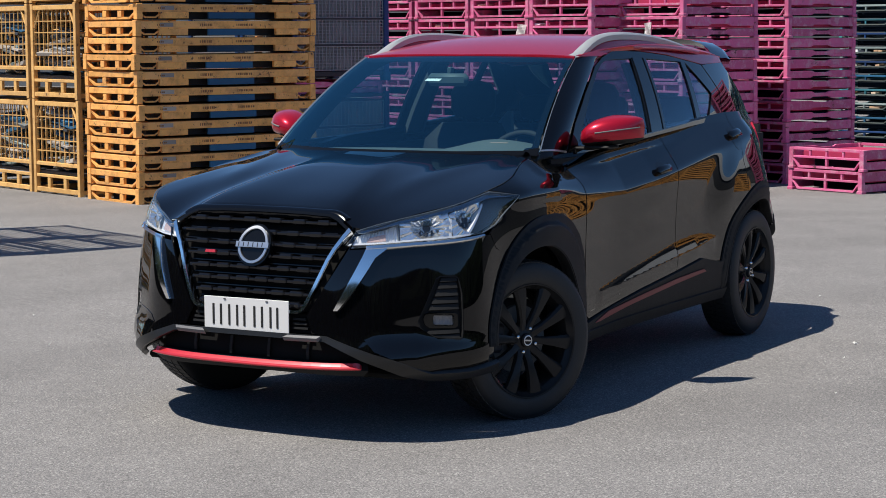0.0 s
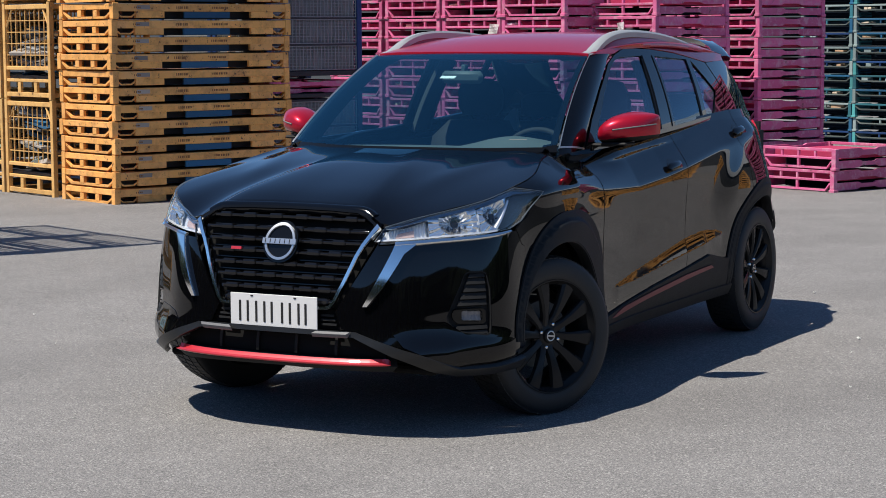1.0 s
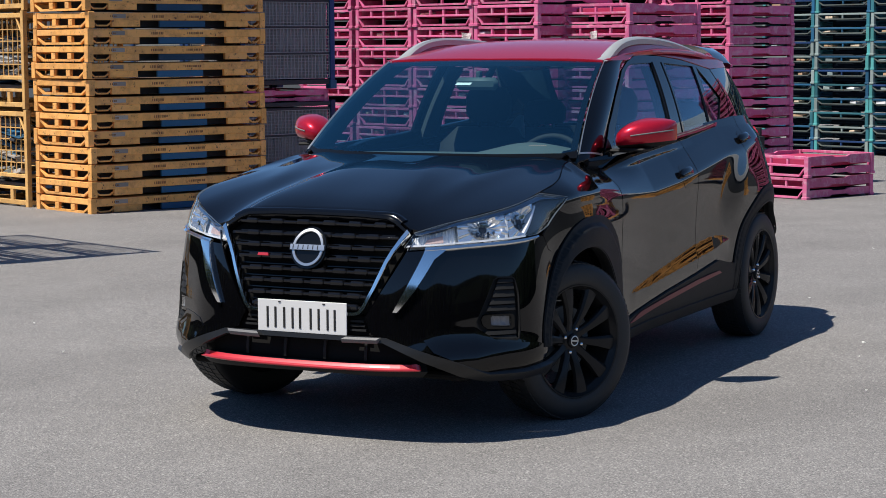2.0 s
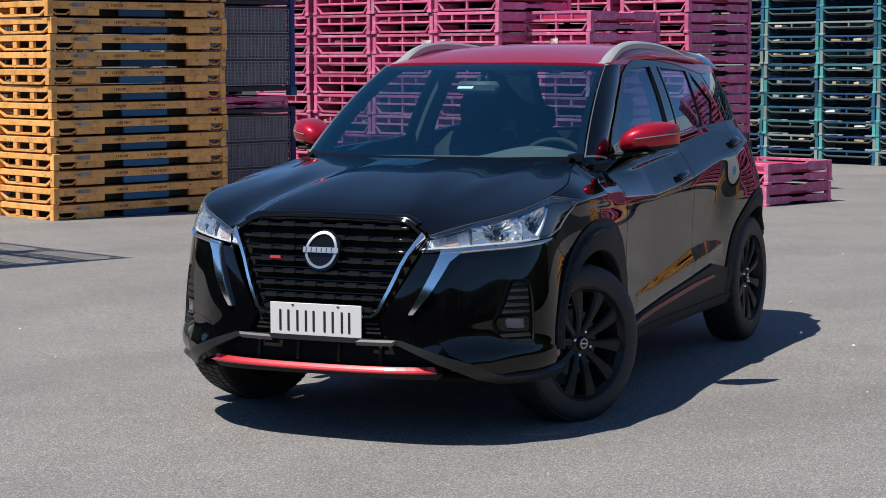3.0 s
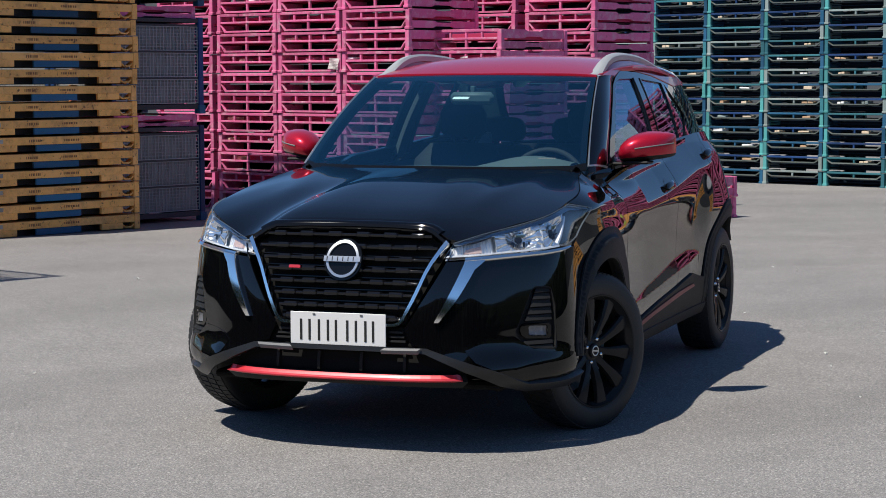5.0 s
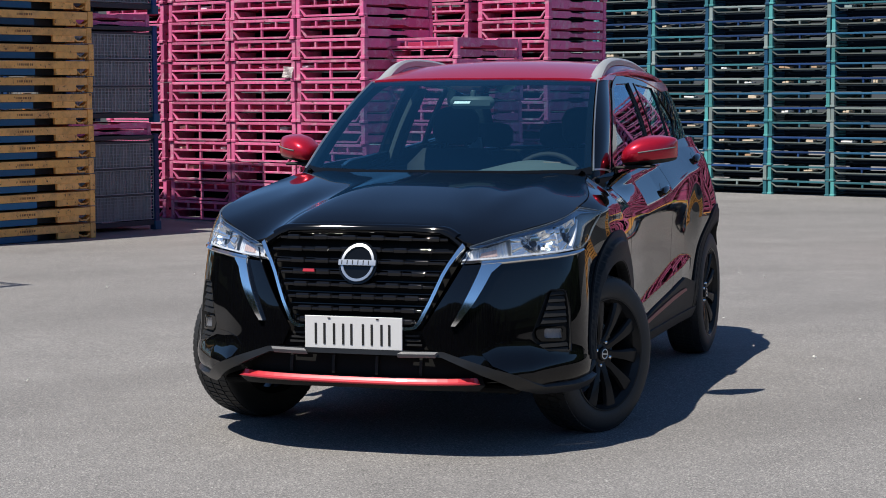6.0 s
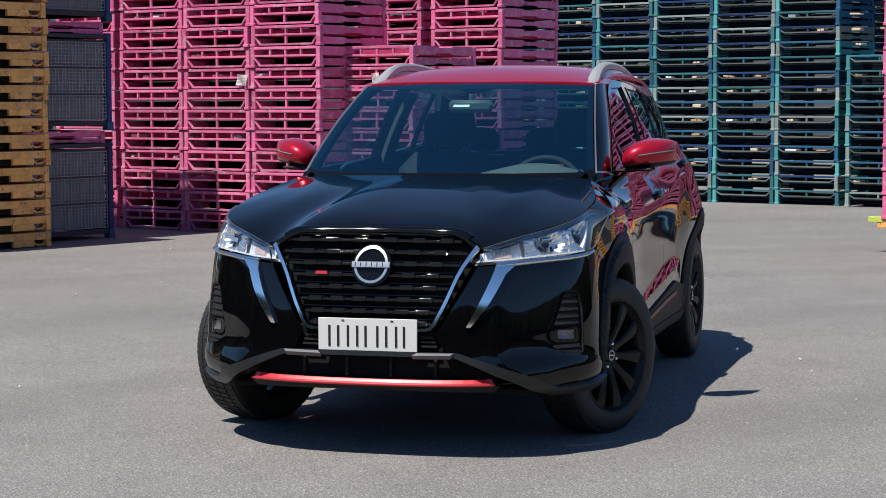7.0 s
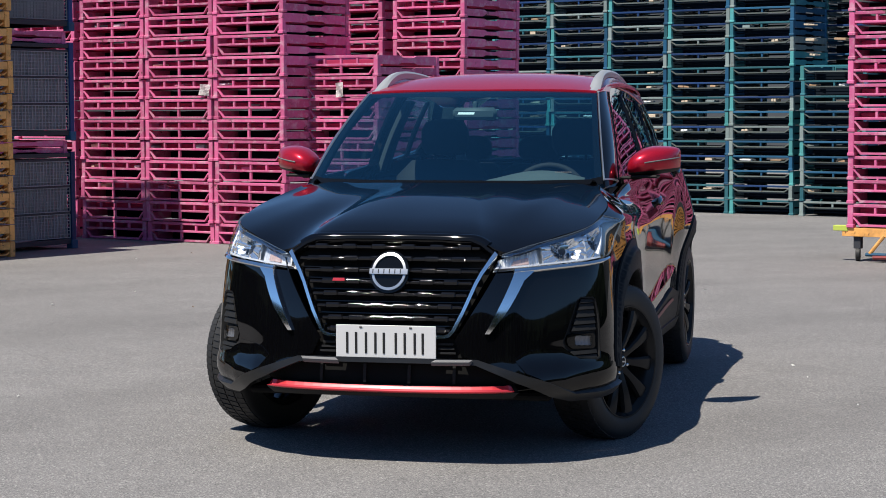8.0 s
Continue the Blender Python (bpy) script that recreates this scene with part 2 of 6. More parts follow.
M_SIDEGLASS = glass("side_glass", (0.66, 0.76, 0.79), f0=0.04, sheen=(0.62, 0.82, 1.0))
M_LENS = glass("lamp_lens", (0.93, 0.95, 0.97), f0=0.05)
M_AMBER = plain("amber_reflector", (0.50, 0.36, 0.33), 0.3)
M_WHITE = plain("white_plate", (0.60, 0.60, 0.60), 0.35, vary=0.02)
M_INK = plain("black_ink", (0.012, 0.012, 0.012), 0.4)
M_REDBAR = plain("red_trim", (0.50, 0.02, 0.03), 0.40, 0.2, coat=0.8, vary=0.04)
M_REDBAR.node_tree.nodes["Principled BSDF"].inputs["Coat Roughness"].default_value = 0.05
M_REDSTRIPE = plain("red_stripe", (0.22, 0.035, 0.035), 0.5, vary=0.04)
M_TAIL = plain("red_tail_lens", (0.35, 0.01, 0.015), 0.08, coat=1.0)
M_REFLECT = plain("lamp_reflector", (0.86, 0.86, 0.85), 0.08, 0.9, vary=0.02)
M_MASK = plain("lamp_mask", (0.20, 0.24, 0.28), 0.10, 0.9, vary=0.03)
M_LENSEDGE = plain("lens_edge", (0.09, 0.11, 0.13), 0.15, 0.3, vary=0.02)
M_LAMPWHITE = plain("lamp_silver_trim", (0.74, 0.75, 0.76), 0.35, 0.4, vary=0.03)
M_WALLGREY = plain("grey_cladding", (0.07, 0.075, 0.08), 0.6, scale=8, vary=0.1)
M_TREES = plain("dark_foliage", (0.022, 0.032, 0.018), 0.9, grain=0.6, scale=3.0, vary=0.6, spec=0.1)
M_FASCIA = plain("white_fascia", (0.75, 0.76, 0.76), 0.5, vary=0.04)


# ---- mesh helpers
def link(name, bm, material, parent=None, label="", smooth=None):
    me = bpy.data.meshes.new(name)
    bm.normal_update()
    bm.to_mesh(me)
    bm.free()
    me.materials.append(material)
    if smooth is not None:
        me.shade_smooth()
        me.set_sharp_from_angle(angle=radians(smooth))
    ob = new(name, me)
    if parent:
        ob.parent = parent
    if label:
        ob["label"] = label
    return ob


def part(name, bm, material, parent, label="", smooth=None):
    return link(name, bm, material, parent, label, smooth)


def box(bm, lo, hi, bevel=0.0):
    """A box between two corners, bevelled."""
    v = bmesh.ops.create_cube(bm, size=1.0)["verts"]
    for p in v:
        p.co = Vector([lo[k] + (p.co[k] + 0.5) * (hi[k] - lo[k]) for k in range(3)])
    if bevel:
        es = list({e for p in v for e in p.link_edges})
        bmesh.ops.bevel(bm, geom=es, offset=bevel, segments=1, affect="EDGES")


def boxes(name, items, material, parent, label="", bevel=0.003):
    bm = bmesh.new()
    for lo, hi in items:
        box(bm, lo, hi, bevel)
    return part(name, bm, material, parent, label)


def tube(bm, pts, r, sides=8, closed=False, squash=1.0):
    """A round bar along a polyline."""
    pts = [Vector(p) for p in pts]
    n = len(pts)
    rings = []
    for i, p in enumerate(pts):
        a = pts[(i - 1) % n] if closed or i else p
        b = pts[(i + 1) % n] if closed or i < n - 1 else p
        d = (b - a).normalized()
        side = d.cross(Vector((0, 0, 1)))
        if side.length < 1e-3:
            side = d.cross(Vector((0, 1, 0)))
        side.normalize()
        up = side.cross(d)
        rr = r[i] if isinstance(r, (list, tuple)) else r
        rings.append([bm.verts.new(p + side * math.cos(t) * rr + up * math.sin(t) * rr * squash) for t in [2 * math.pi * k / sides for k in range(sides)]])
    for i in range(n if closed else n - 1):
        a, b = rings[i], rings[(i + 1) % n]
        for k in range(sides):
            bm.faces.new((a[k], a[(k + 1) % sides], b[(k + 1) % sides], b[k]))
    if not closed:
        bm.faces.new(rings[0][::-1])
        bm.faces.new(rings[-1])
    bmesh.ops.recalc_face_normals(bm, faces=bm.faces)


def flat_bar(bm, pts, w, d):
    """A bar of rectangular section (w upright, d deep in y) along a polyline in the xz plane."""
    rings = []
    for i, (x, y, z) in enumerate(pts):
        rings.append([bm.verts.new((x, y + s * d / 2, z + t * w / 2)) for s, t in ((-1, -1), (1, -1), (1, 1), (-1, 1))])
    for a, b in zip(rings, rings[1:]):
        for k in range(4):
            bm.faces.new((a[k], a[(k + 1) % 4], b[(k + 1) % 4], b[k]))
    bm.faces.new(rings[0][::-1])
    bm.faces.new(rings[-1])
    bmesh.ops.recalc_face_normals(bm, faces=bm.faces)


def lathe(bm, profile, n=48, axis="x"):
    """Turns (radius, offset) pairs round the x axis."""
    rings = []
    for r, o in profile:
        ring = []
        for k in range(n):
            a = 2 * math.pi * k / n
            ring.append(bm.verts.new((o, r * math.cos(a), r * math.sin(a))))
        rings.append(ring)
    for a, b in zip(rings, rings[1:]):
        for k in range(n):
            bm.faces.new((a[k], a[(k + 1) % n], b[(k + 1) % n], b[k]))
    return rings


def empty(name, label="", category="", group="", kind=""):
    return tagged(new(name), label, category, group, kind)


# ---- ground: level round the car, falling very slightly away behind it
def ground_z(y):
    return -0.0045 * max(0.0, min(22.0, y - 1.0))


def build_ground():
    bm = bmesh.new()
    ys = [-400, -60, -12, -4, 0, 1, 4, 8, 12, 16, 20, 23, 30, 60, 400]
    xs = [-400, -60, -20, -10, -5, 0, 5, 10, 20, 60, 400]
    grid = [[bm.verts.new((x, y, ground_z(y))) for x in xs] for y in ys]
    for j in range(len(ys) - 1):
        for i in range(len(xs) - 1):
            bm.faces.new((grid[j][i], grid[j][i + 1], grid[j + 1][i + 1], grid[j + 1][i]))
    ob = link("ground", bm, M_ASPHALT)
    tagged(ob, "worn light grey asphalt yard with gritty surface", "ground", kind="structure")


build_ground()
# ---- storage racks
TURN = -22.0
U = Vector((math.cos(radians(22)), -math.sin(radians(22)), 0))
V = Vector((math.sin(radians(22)), math.cos(radians(22)), 0))


def smile(w, z0, z1, y, inset=0.05, run=0.10):
    """The bent bottom rail of a rack: down from the post, along and up again."""
    h = w / 2 - inset
    return [(-h, y, z1), (-h + 0.02, y, z1 - 0.01), (-h + run, y, z0), (h - run, y, z0), (h - 0.02, y, z1 - 0.01), (h, y, z1)]


def rack_unit(name, w, d, h, m_post, m_front, m_side, m_smile, label, deck=M_DARK, uprights=(0.25, 0.5, 0.75), m_right=None, mid=True):
    """One folded, stackable steel rack; origin at the middle of its base, front towards -y."""
    ob = empty(name, label, "rack")
    p = 0.055
    for sx in (-1, 1):
        for sy in (-1, 1):
            x, y = sx * (w / 2 - p / 2), sy * (d / 2 - p / 2)
            bm = bmesh.new()
            box(bm, (x - p / 2, y - p / 2, 0.012), (x + p / 2, y + p / 2, h - 0.006), 0.004)
            box(bm, (x - p / 2 - 0.008, y - p / 2 - 0.008, 0.0), (x + p / 2 + 0.008, y + p / 2 + 0.008, 0.03), 0.004)
            part("post", bm, m_right if m_right and sx > 0 else m_post, ob)
    for sy, y in ((-1, -d / 2 + 0.02), (1, d / 2 - 0.02)):
        a, b = -w / 2 + p, w / 2 - p
        boxes("rail", [((a, y - 0.018, h * 0.86), (b, y + 0.018, h * 0.99))], m_front, ob)
        if mid:
            boxes("rail", [((a, y - 0.018, h * 0.50), (b, y + 0.018, h * 0.60))], m_front, ob)
        for f in uprights if sy < 0 and mid else ():
            x = a + (b - a) * f
            boxes("upright", [((x - 0.012, y - 0.014, h * 0.595), (x + 0.012, y + 0.014, h * 0.865))], m_front, ob)
        if sy > 0:
            break
        bm = bmesh.new()
        flat_bar(bm, smile(w, h * 0.10, h * 0.42, y, run=0.07) if mid else smile(w, h * 0.58, h * 0.80, y, run=0.075), 0.020 if mid else 0.017, 0.03)
        part("bent_rail", bm, m_smile, ob)
        boxes("upright", [((-0.014, y - 0.014, h * (0.10 if mid else 0.62)), (0.014, y + 0.014, h * (0.505 if mid else 0.865)))], m_front, ob)
    # inner rails take the deck colour, with the shade already in it
    if not mid:
        for z, m in ((h * 0.22, deck), (h * 0.42, deck)):
            boxes("inner_rail", [((-w / 2 + p, -d / 2 + 0.10, z), (w / 2 - p, -d / 2 + 0.13, z + 0.014))], m, ob)
    for sx in (-1, 1):
        x = sx * (w / 2 - 0.02)
        for z0, z1 in ((h * 0.55, h * 0.97), (h * 0.08, h * 0.42)):
            bm = bmesh.new()
            e = d / 2 - p
            for t in (-1, 1):
                prof = [(-e, z0), (-e * 0.35, z0), (-e * 0.25, z0 + 0.018), (e * 0.25, z0 + 0.018), (e * 0.35, z0), (e, z0), (e, z1), (e * 0.3, z1), (e * 0.2, z1 - 0.018), (-e * 0.2, z1 - 0.018), (-e * 0.3, z1), (-e, z1)]
            lo = [bm.verts.new((x - 0.012, yy, zz)) for yy, zz in prof]
            hi = [bm.verts.new((x + 0.012, yy, zz)) for yy, zz in prof]
            bm.faces.new(lo)
            bm.faces.new(hi[::-1])
            for k in range(len(prof)):
                bm.faces.new((lo[k], hi[k], hi[(k + 1) % len(prof)], lo[(k + 1) % len(prof)]))
            bmesh.ops.recalc_face_normals(bm, faces=bm.faces)
            part("side_slat", bm, m_side, ob)
    # folded walls inside; their dark colour holds the shade behind the rails
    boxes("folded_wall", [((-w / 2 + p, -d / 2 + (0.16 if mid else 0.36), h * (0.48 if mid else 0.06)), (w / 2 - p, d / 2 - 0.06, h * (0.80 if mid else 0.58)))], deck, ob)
    # near-black block paints the shade of the gap under the bent rail
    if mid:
        boxes("folded_wall", [((-w / 2 + p, -d / 2 + 0.34, h * 0.06), (w / 2 - p, d / 2 - 0.06, h * 0.40))], M_RACKSHADE, ob)
    return ob


rng = random.Random(5)


def pile(protos, corner, n, h, w, d, group, z0=None, jitter=0.008, first=None):
    """Stacks copies of the given units; corner is the front left corner on the ground."""
    mid = Vector(corner).to_3d() + U * (w / 2) + V * (d / 2)
    base = ground_z(mid.y) if z0 is None else z0
    for i in range(n):
        src = protos[rng.randrange(len(protos))] if len(protos) > 1 else protos[0]
        j = Vector((rng.uniform(-1, 1) * jitter, rng.uniform(-1, 1) * jitter, 0))
        c = copy_thing(src, pose(mid.x + j.x, mid.y + j.y, base + i * h, 0, 0, TURN + rng.uniform(-0.5, 0.5)))
        tagged(c, group=group)


def drop_thing(ob):
    for o in list(ob.children_recursive) + [ob]:
        bpy.data.objects.remove(o)


PH, PW, PD = 0.224, 0.98, 1.12
pink = rack_unit("steel_rack", PW, PD, PH, M_PINK, M_PINK, M_PINK, M_PINK, "pink painted steel rack, folded and stacked in a pile", deck=M_PINKSHADE)
TEALS = []
for m_left, m_right, m_rail, words in (
    (M_TEAL, M_BLUE, M_NAVY, "teal and navy steel rack stacked in a tall pile"),
    (M_PALE, M_DULLTEAL, M_PALE, "worn pale grey steel rack in a tall pile"),
    (M_TEAL, M_DULLTEAL, M_DULLTEAL, "dull teal steel rack in a tall pile"),
    (M_PALE, M_TEAL, M_BLUE, "pale and blue steel rack in a tall pile"),
    (M_TEAL, M_BLUE, M_BLUE, "teal and blue steel rack stacked in a tall pile"),
    (M_TEAL, M_PALE, M_NAVY, "teal and dark navy steel rack in a tall pile"),
    (M_DULLTEAL, M_BLUE, M_DULLTEAL, "dark teal steel rack in a tall pile"),
):
    TEALS.append(rack_unit("steel_rack", 0.97, 1.1, 0.206, m_left, m_rail, m_right, M_RUSTBAR, words, deck=M_RACKSHADE, m_right=m_right, mid=False))


def at(x, y, i=0.0, j=0.0):
    return Vector((x, y, 0)) + U * i + V * j


# pink piles
P0 = (-7.17, 12.80)
for k in range(3):
    pile([pink], at(*P0, k * 1.005), 13, PH, PW, PD, "pink racks")
pile([pink], at(-4.32, 12.11), 9, PH, 1.0, PD, "pink racks")
pile([pink], at(-3.72, 13.58), 13, PH, PW, PD, "pink racks")
pile([pink], at(-4.75, 14.0), 14, PH, PW, PD, "pink racks")
pile([pink], at(-2.55, 12.57), 2, PH, PW, PD, "pink racks")
# teal piles
T0 = (0.43, 19.55)
for k in range(1, 7):
    pile(TEALS, at(*T0, -k * 0.985), 18, 0.206, 0.97, 1.1, "teal racks")
pile(TEALS, at(0.52, 19.42), 10, 0.206, 0.97, 1.1, "teal racks")
for k in range(0, 2):
    pile(TEALS, at(0.75, 20.95, k), 18, 0.206, 0.97, 1.1, "teal racks")


def yellow_pallet():
    """A long steel pallet with fork openings; origin at the middle of its base."""
    w, d, h = 1.0, 2.06, 0.160
    ob = empty("steel_pallet", "ochre yellow steel pallet with fork openings and blue centre block", "pallet")
    for sx in (-1, 1):
        for sy in (-1, 1):
            x, y = sx * (w / 2 - 0.03), sy * (d / 2 - 0.03)
            boxes("post", [((x - 0.032, y - 0.032, 0.0), (x + 0.032, y + 0.032, h - 0.008))], M_YELLOW, ob)
    for sx in (-1, 1):
        x = sx * (w / 2 - 0.025)
        y0, L = -d / 2, d
        boxes("side_beam", [((x - 0.02, y0 + 0.06, h * 0.44), (x + 0.02, y0 + L - 0.06, h * 0.90))], M_YELLOW, ob)
        for a, b in ((0.125, 0.28), (0.77, 0.9)):
            boxes("foot_block", [((x - 0.018, y0 + L * a, h * 0.06), (x + 0.018, y0 + L * b, h * 0.45))], M_YELLOW, ob)
        boxes("centre_block", [((x - 0.012, y0 + L * 0.39, h * 0.04), (x + 0.012, y0 + L * 0.65, h * 0.438))], M_PALBLUE, ob, "faded blue block")
        for a, b in ((0.03, 0.125), (0.9, 0.975)):
            bm = bmesh.new()
            n = [(x, y0 + L * a, h * 0.3), (x, y0 + L * (a + 0.02), 0.02), (x, y0 + L * (b - 0.02), 0.02), (x, y0 + L * b, h * 0.3)]
            tube(bm, n, 0.009, 6)
            part("bracket", bm, M_YELLOW, ob)
        # stencilled marks, unreadable at this distance
        for a, n, hh in ((0.345, 7, 0.15), (0.545, 9, 0.13), (0.115, 4, 0.10)):
            boxes("stencil_mark", [((x + sx * 0.0205 - 0.0008, y0 + L * a + q * 0.021, h * (0.67 - hh / 2)), (x + sx * 0.0205 + 0.0008, y0 + L * a + q * 0.021 + 0.009 + 0.004 * (q % 3), h * (0.67 + hh / 2))) for q in range(n)], M_LETTER, ob, bevel=0)["kind"] = "stuff"
        bm = bmesh.new()
        box(bm, (x + sx * 0.0205 - 0.0006, y0 + L * 0.13, h * 0.56), (x + sx * 0.0205 + 0.0006, y0 + L * 0.20, h * 0.80))
        part("paper_label", bm, M_SCRAPE, ob, "torn grey paper label")
    for sy in (-1, 1):
        y = sy * (d / 2 - 0.025)
        boxes("end_rail", [((-w / 2 + 0.06, y - 0.02, h * 0.56), (w / 2 - 0.06, y + 0.02, h * 0.90))], M_YELLOW, ob)
        bm = bmesh.new()
        flat_bar(bm, smile(w, 0.014, h * 0.42, y, 0.06, 0.10), 0.022, 0.03)
        part("bent_rail", bm, M_YELLOW, ob)
        for x in (-0.17, 0.12):
            boxes("spacer", [((x, y - 0.018, 0.02), (x + 0.07, y + 0.018, h * 0.53))], M_YELLOW, ob)
    boxes("deck", [((-w / 2 + 0.06, -d / 2 + 0.06, h * 0.80), (w / 2 - 0.06, d / 2 - 0.06, h * 0.9))], M_YELLOW, ob)
    boxes("inner_frame", [((-w / 2 + 0.16, -d / 2 + 0.20, h * 0.02), (w / 2 - 0.16, d / 2 - 0.20, h * 0.79))], M_DARK, ob, "dark folded frame inside")
    return ob


ypal = yellow_pallet()
YC = at(-7.33, 7.83, -1.0)
pile([ypal], YC, 18, 0.160, 1.0, 2.06, "yellow pallets", jitter=0.012)
# ---- car surfaces: front axle at y = 0, x to the car's left, y to its tail
class Spline:
    """Natural cubic through the given knots."""

    def __init__(self, xs, ys):
        self.x, self.y = np.array(xs, float), np.array(ys, float)
        n = len(self.x)
        h = np.diff(self.x)
        a, b = np.zeros((n, n)), np.zeros(n)
        a[0, 0] = a[-1, -1] = 1
        for i in range(1, n - 1):
            a[i, i - 1], a[i, i], a[i, i + 1] = h[i - 1], 2 * (h[i - 1] + h[i]), h[i]
            b[i] = 6 * ((self.y[i + 1] - self.y[i]) / h[i] - (self.y[i] - self.y[i - 1]) / h[i - 1])
        self.m = np.linalg.solve(a, b)

    def __call__(self, q):
        q = np.clip(np.asarray(q, float), self.x[0], self.x[-1])
        i = np.clip(np.searchsorted(self.x, q) - 1, 0, len(self.x) - 2)
        h = self.x[i + 1] - self.x[i]
        t, u = (self.x[i + 1] - q) / h, (q - self.x[i]) / h
        return t * self.y[i] + u * self.y[i + 1] + h * h / 6 * ((t**3 - t) * self.m[i] + (u**3 - u) * self.m[i + 1])


PLAN = [(0, -0.862), (0.20, -0.858), (0.36, -0.842), (0.50, -0.795), (0.62, -0.695), (0.715, -0.575), (0.782, -0.43), (0.815, -0.24), (0.825, 0.0), (0.812, 0.35),
        (0.797, 1.0), (0.797, 1.6), (0.799, 2.15), (0.802, 2.6), (0.776, 2.9), (0.735, 3.10), (0.63, 3.26), (0.42, 3.34), (0.20, 3.368), (0, 3.372)]
_d = [0.0]
for (xa, ya), (xb, yb) in zip(PLAN, PLAN[1:]):
    _d.append(_d[-1] + math.hypot(xb - xa, yb - ya))
S_END = _d[-1]
_back = [-v for v in _d[:0:-1]]
PX = Spline(_back + _d, [-p[0] for p in PLAN[:0:-1]] + [p[0] for p in PLAN])
PY = Spline(_back + _d, [p[1] for p in PLAN[:0:-1]] + [p[1] for p in PLAN])


def s_at(k):
    return _d[k]


# how far the surface lies inside the plan line, by height, at stations along it
Z_KNOTS = [0.20, 0.26, 0.32, 0.40, 0.50, 0.60, 0.70, 0.80, 0.88, 0.94, 1.00, 1.06, 1.12]
IN_FRONT = [0.10, 0.010, -0.024, -0.014, 0.000, 0.017, 0.040, 0.075, 0.130, 0.19, 0.28, 0.38, 0.48]
IN_BLADE = [0.10, 0.010, -0.024, -0.016, -0.004, 0.009, 0.028, 0.058, 0.105, 0.16, 0.24, 0.34, 0.44]
IN_CORNER = [0.11, 0.035, -0.018, -0.018, -0.010, 0.000, 0.013, 0.032, 0.060, 0.10, 0.16, 0.24, 0.34]
IN_FENDER = [0.07, 0.020, 0.006, 0.004, 0.004, 0.003, 0.002, 0.001, 0.003, 0.011, 0.085, 0.165, 0.25]
IN_DOOR = [0.08, 0.050, 0.028, 0.0160, 0.0150, 0.0170, 0.0150, 0.0097, 0.004, 0.008, 0.018, 0.032, 0.048]
IN_REAR_DOOR = [0.08, 0.050, 0.029, 0.0175, 0.0165, 0.0180, 0.0152, 0.0092, 0.003, 0.006, 0.016, 0.030, 0.046]
IN_HIP = [0.07, 0.040, 0.020, 0.008, 0.002, 0.000, 0.000, 0.003, 0.006, 0.012, 0.022, 0.036, 0.052]
IN_TAIL = [0.10, 0.040, 0.010, 0.000, 0.000, 0.012, 0.035, 0.06, 0.08, 0.09, 0.10, 0.12, 0.15]
_stations = [(0.0, IN_FRONT), (s_at(2), IN_BLADE), (s_at(5), IN_CORNER), (s_at(8), IN_FENDER), (s_at(9), IN_FENDER), (s_at(10), IN_DOOR), (s_at(11), IN_REAR_DOOR), (s_at(13), IN_HIP), (s_at(15), IN_TAIL), (S_END, IN_TAIL)]
_ST_S = np.array([s for s, _ in _stations])
_ST_F = [Spline(Z_KNOTS, row) for _, row in _stations]


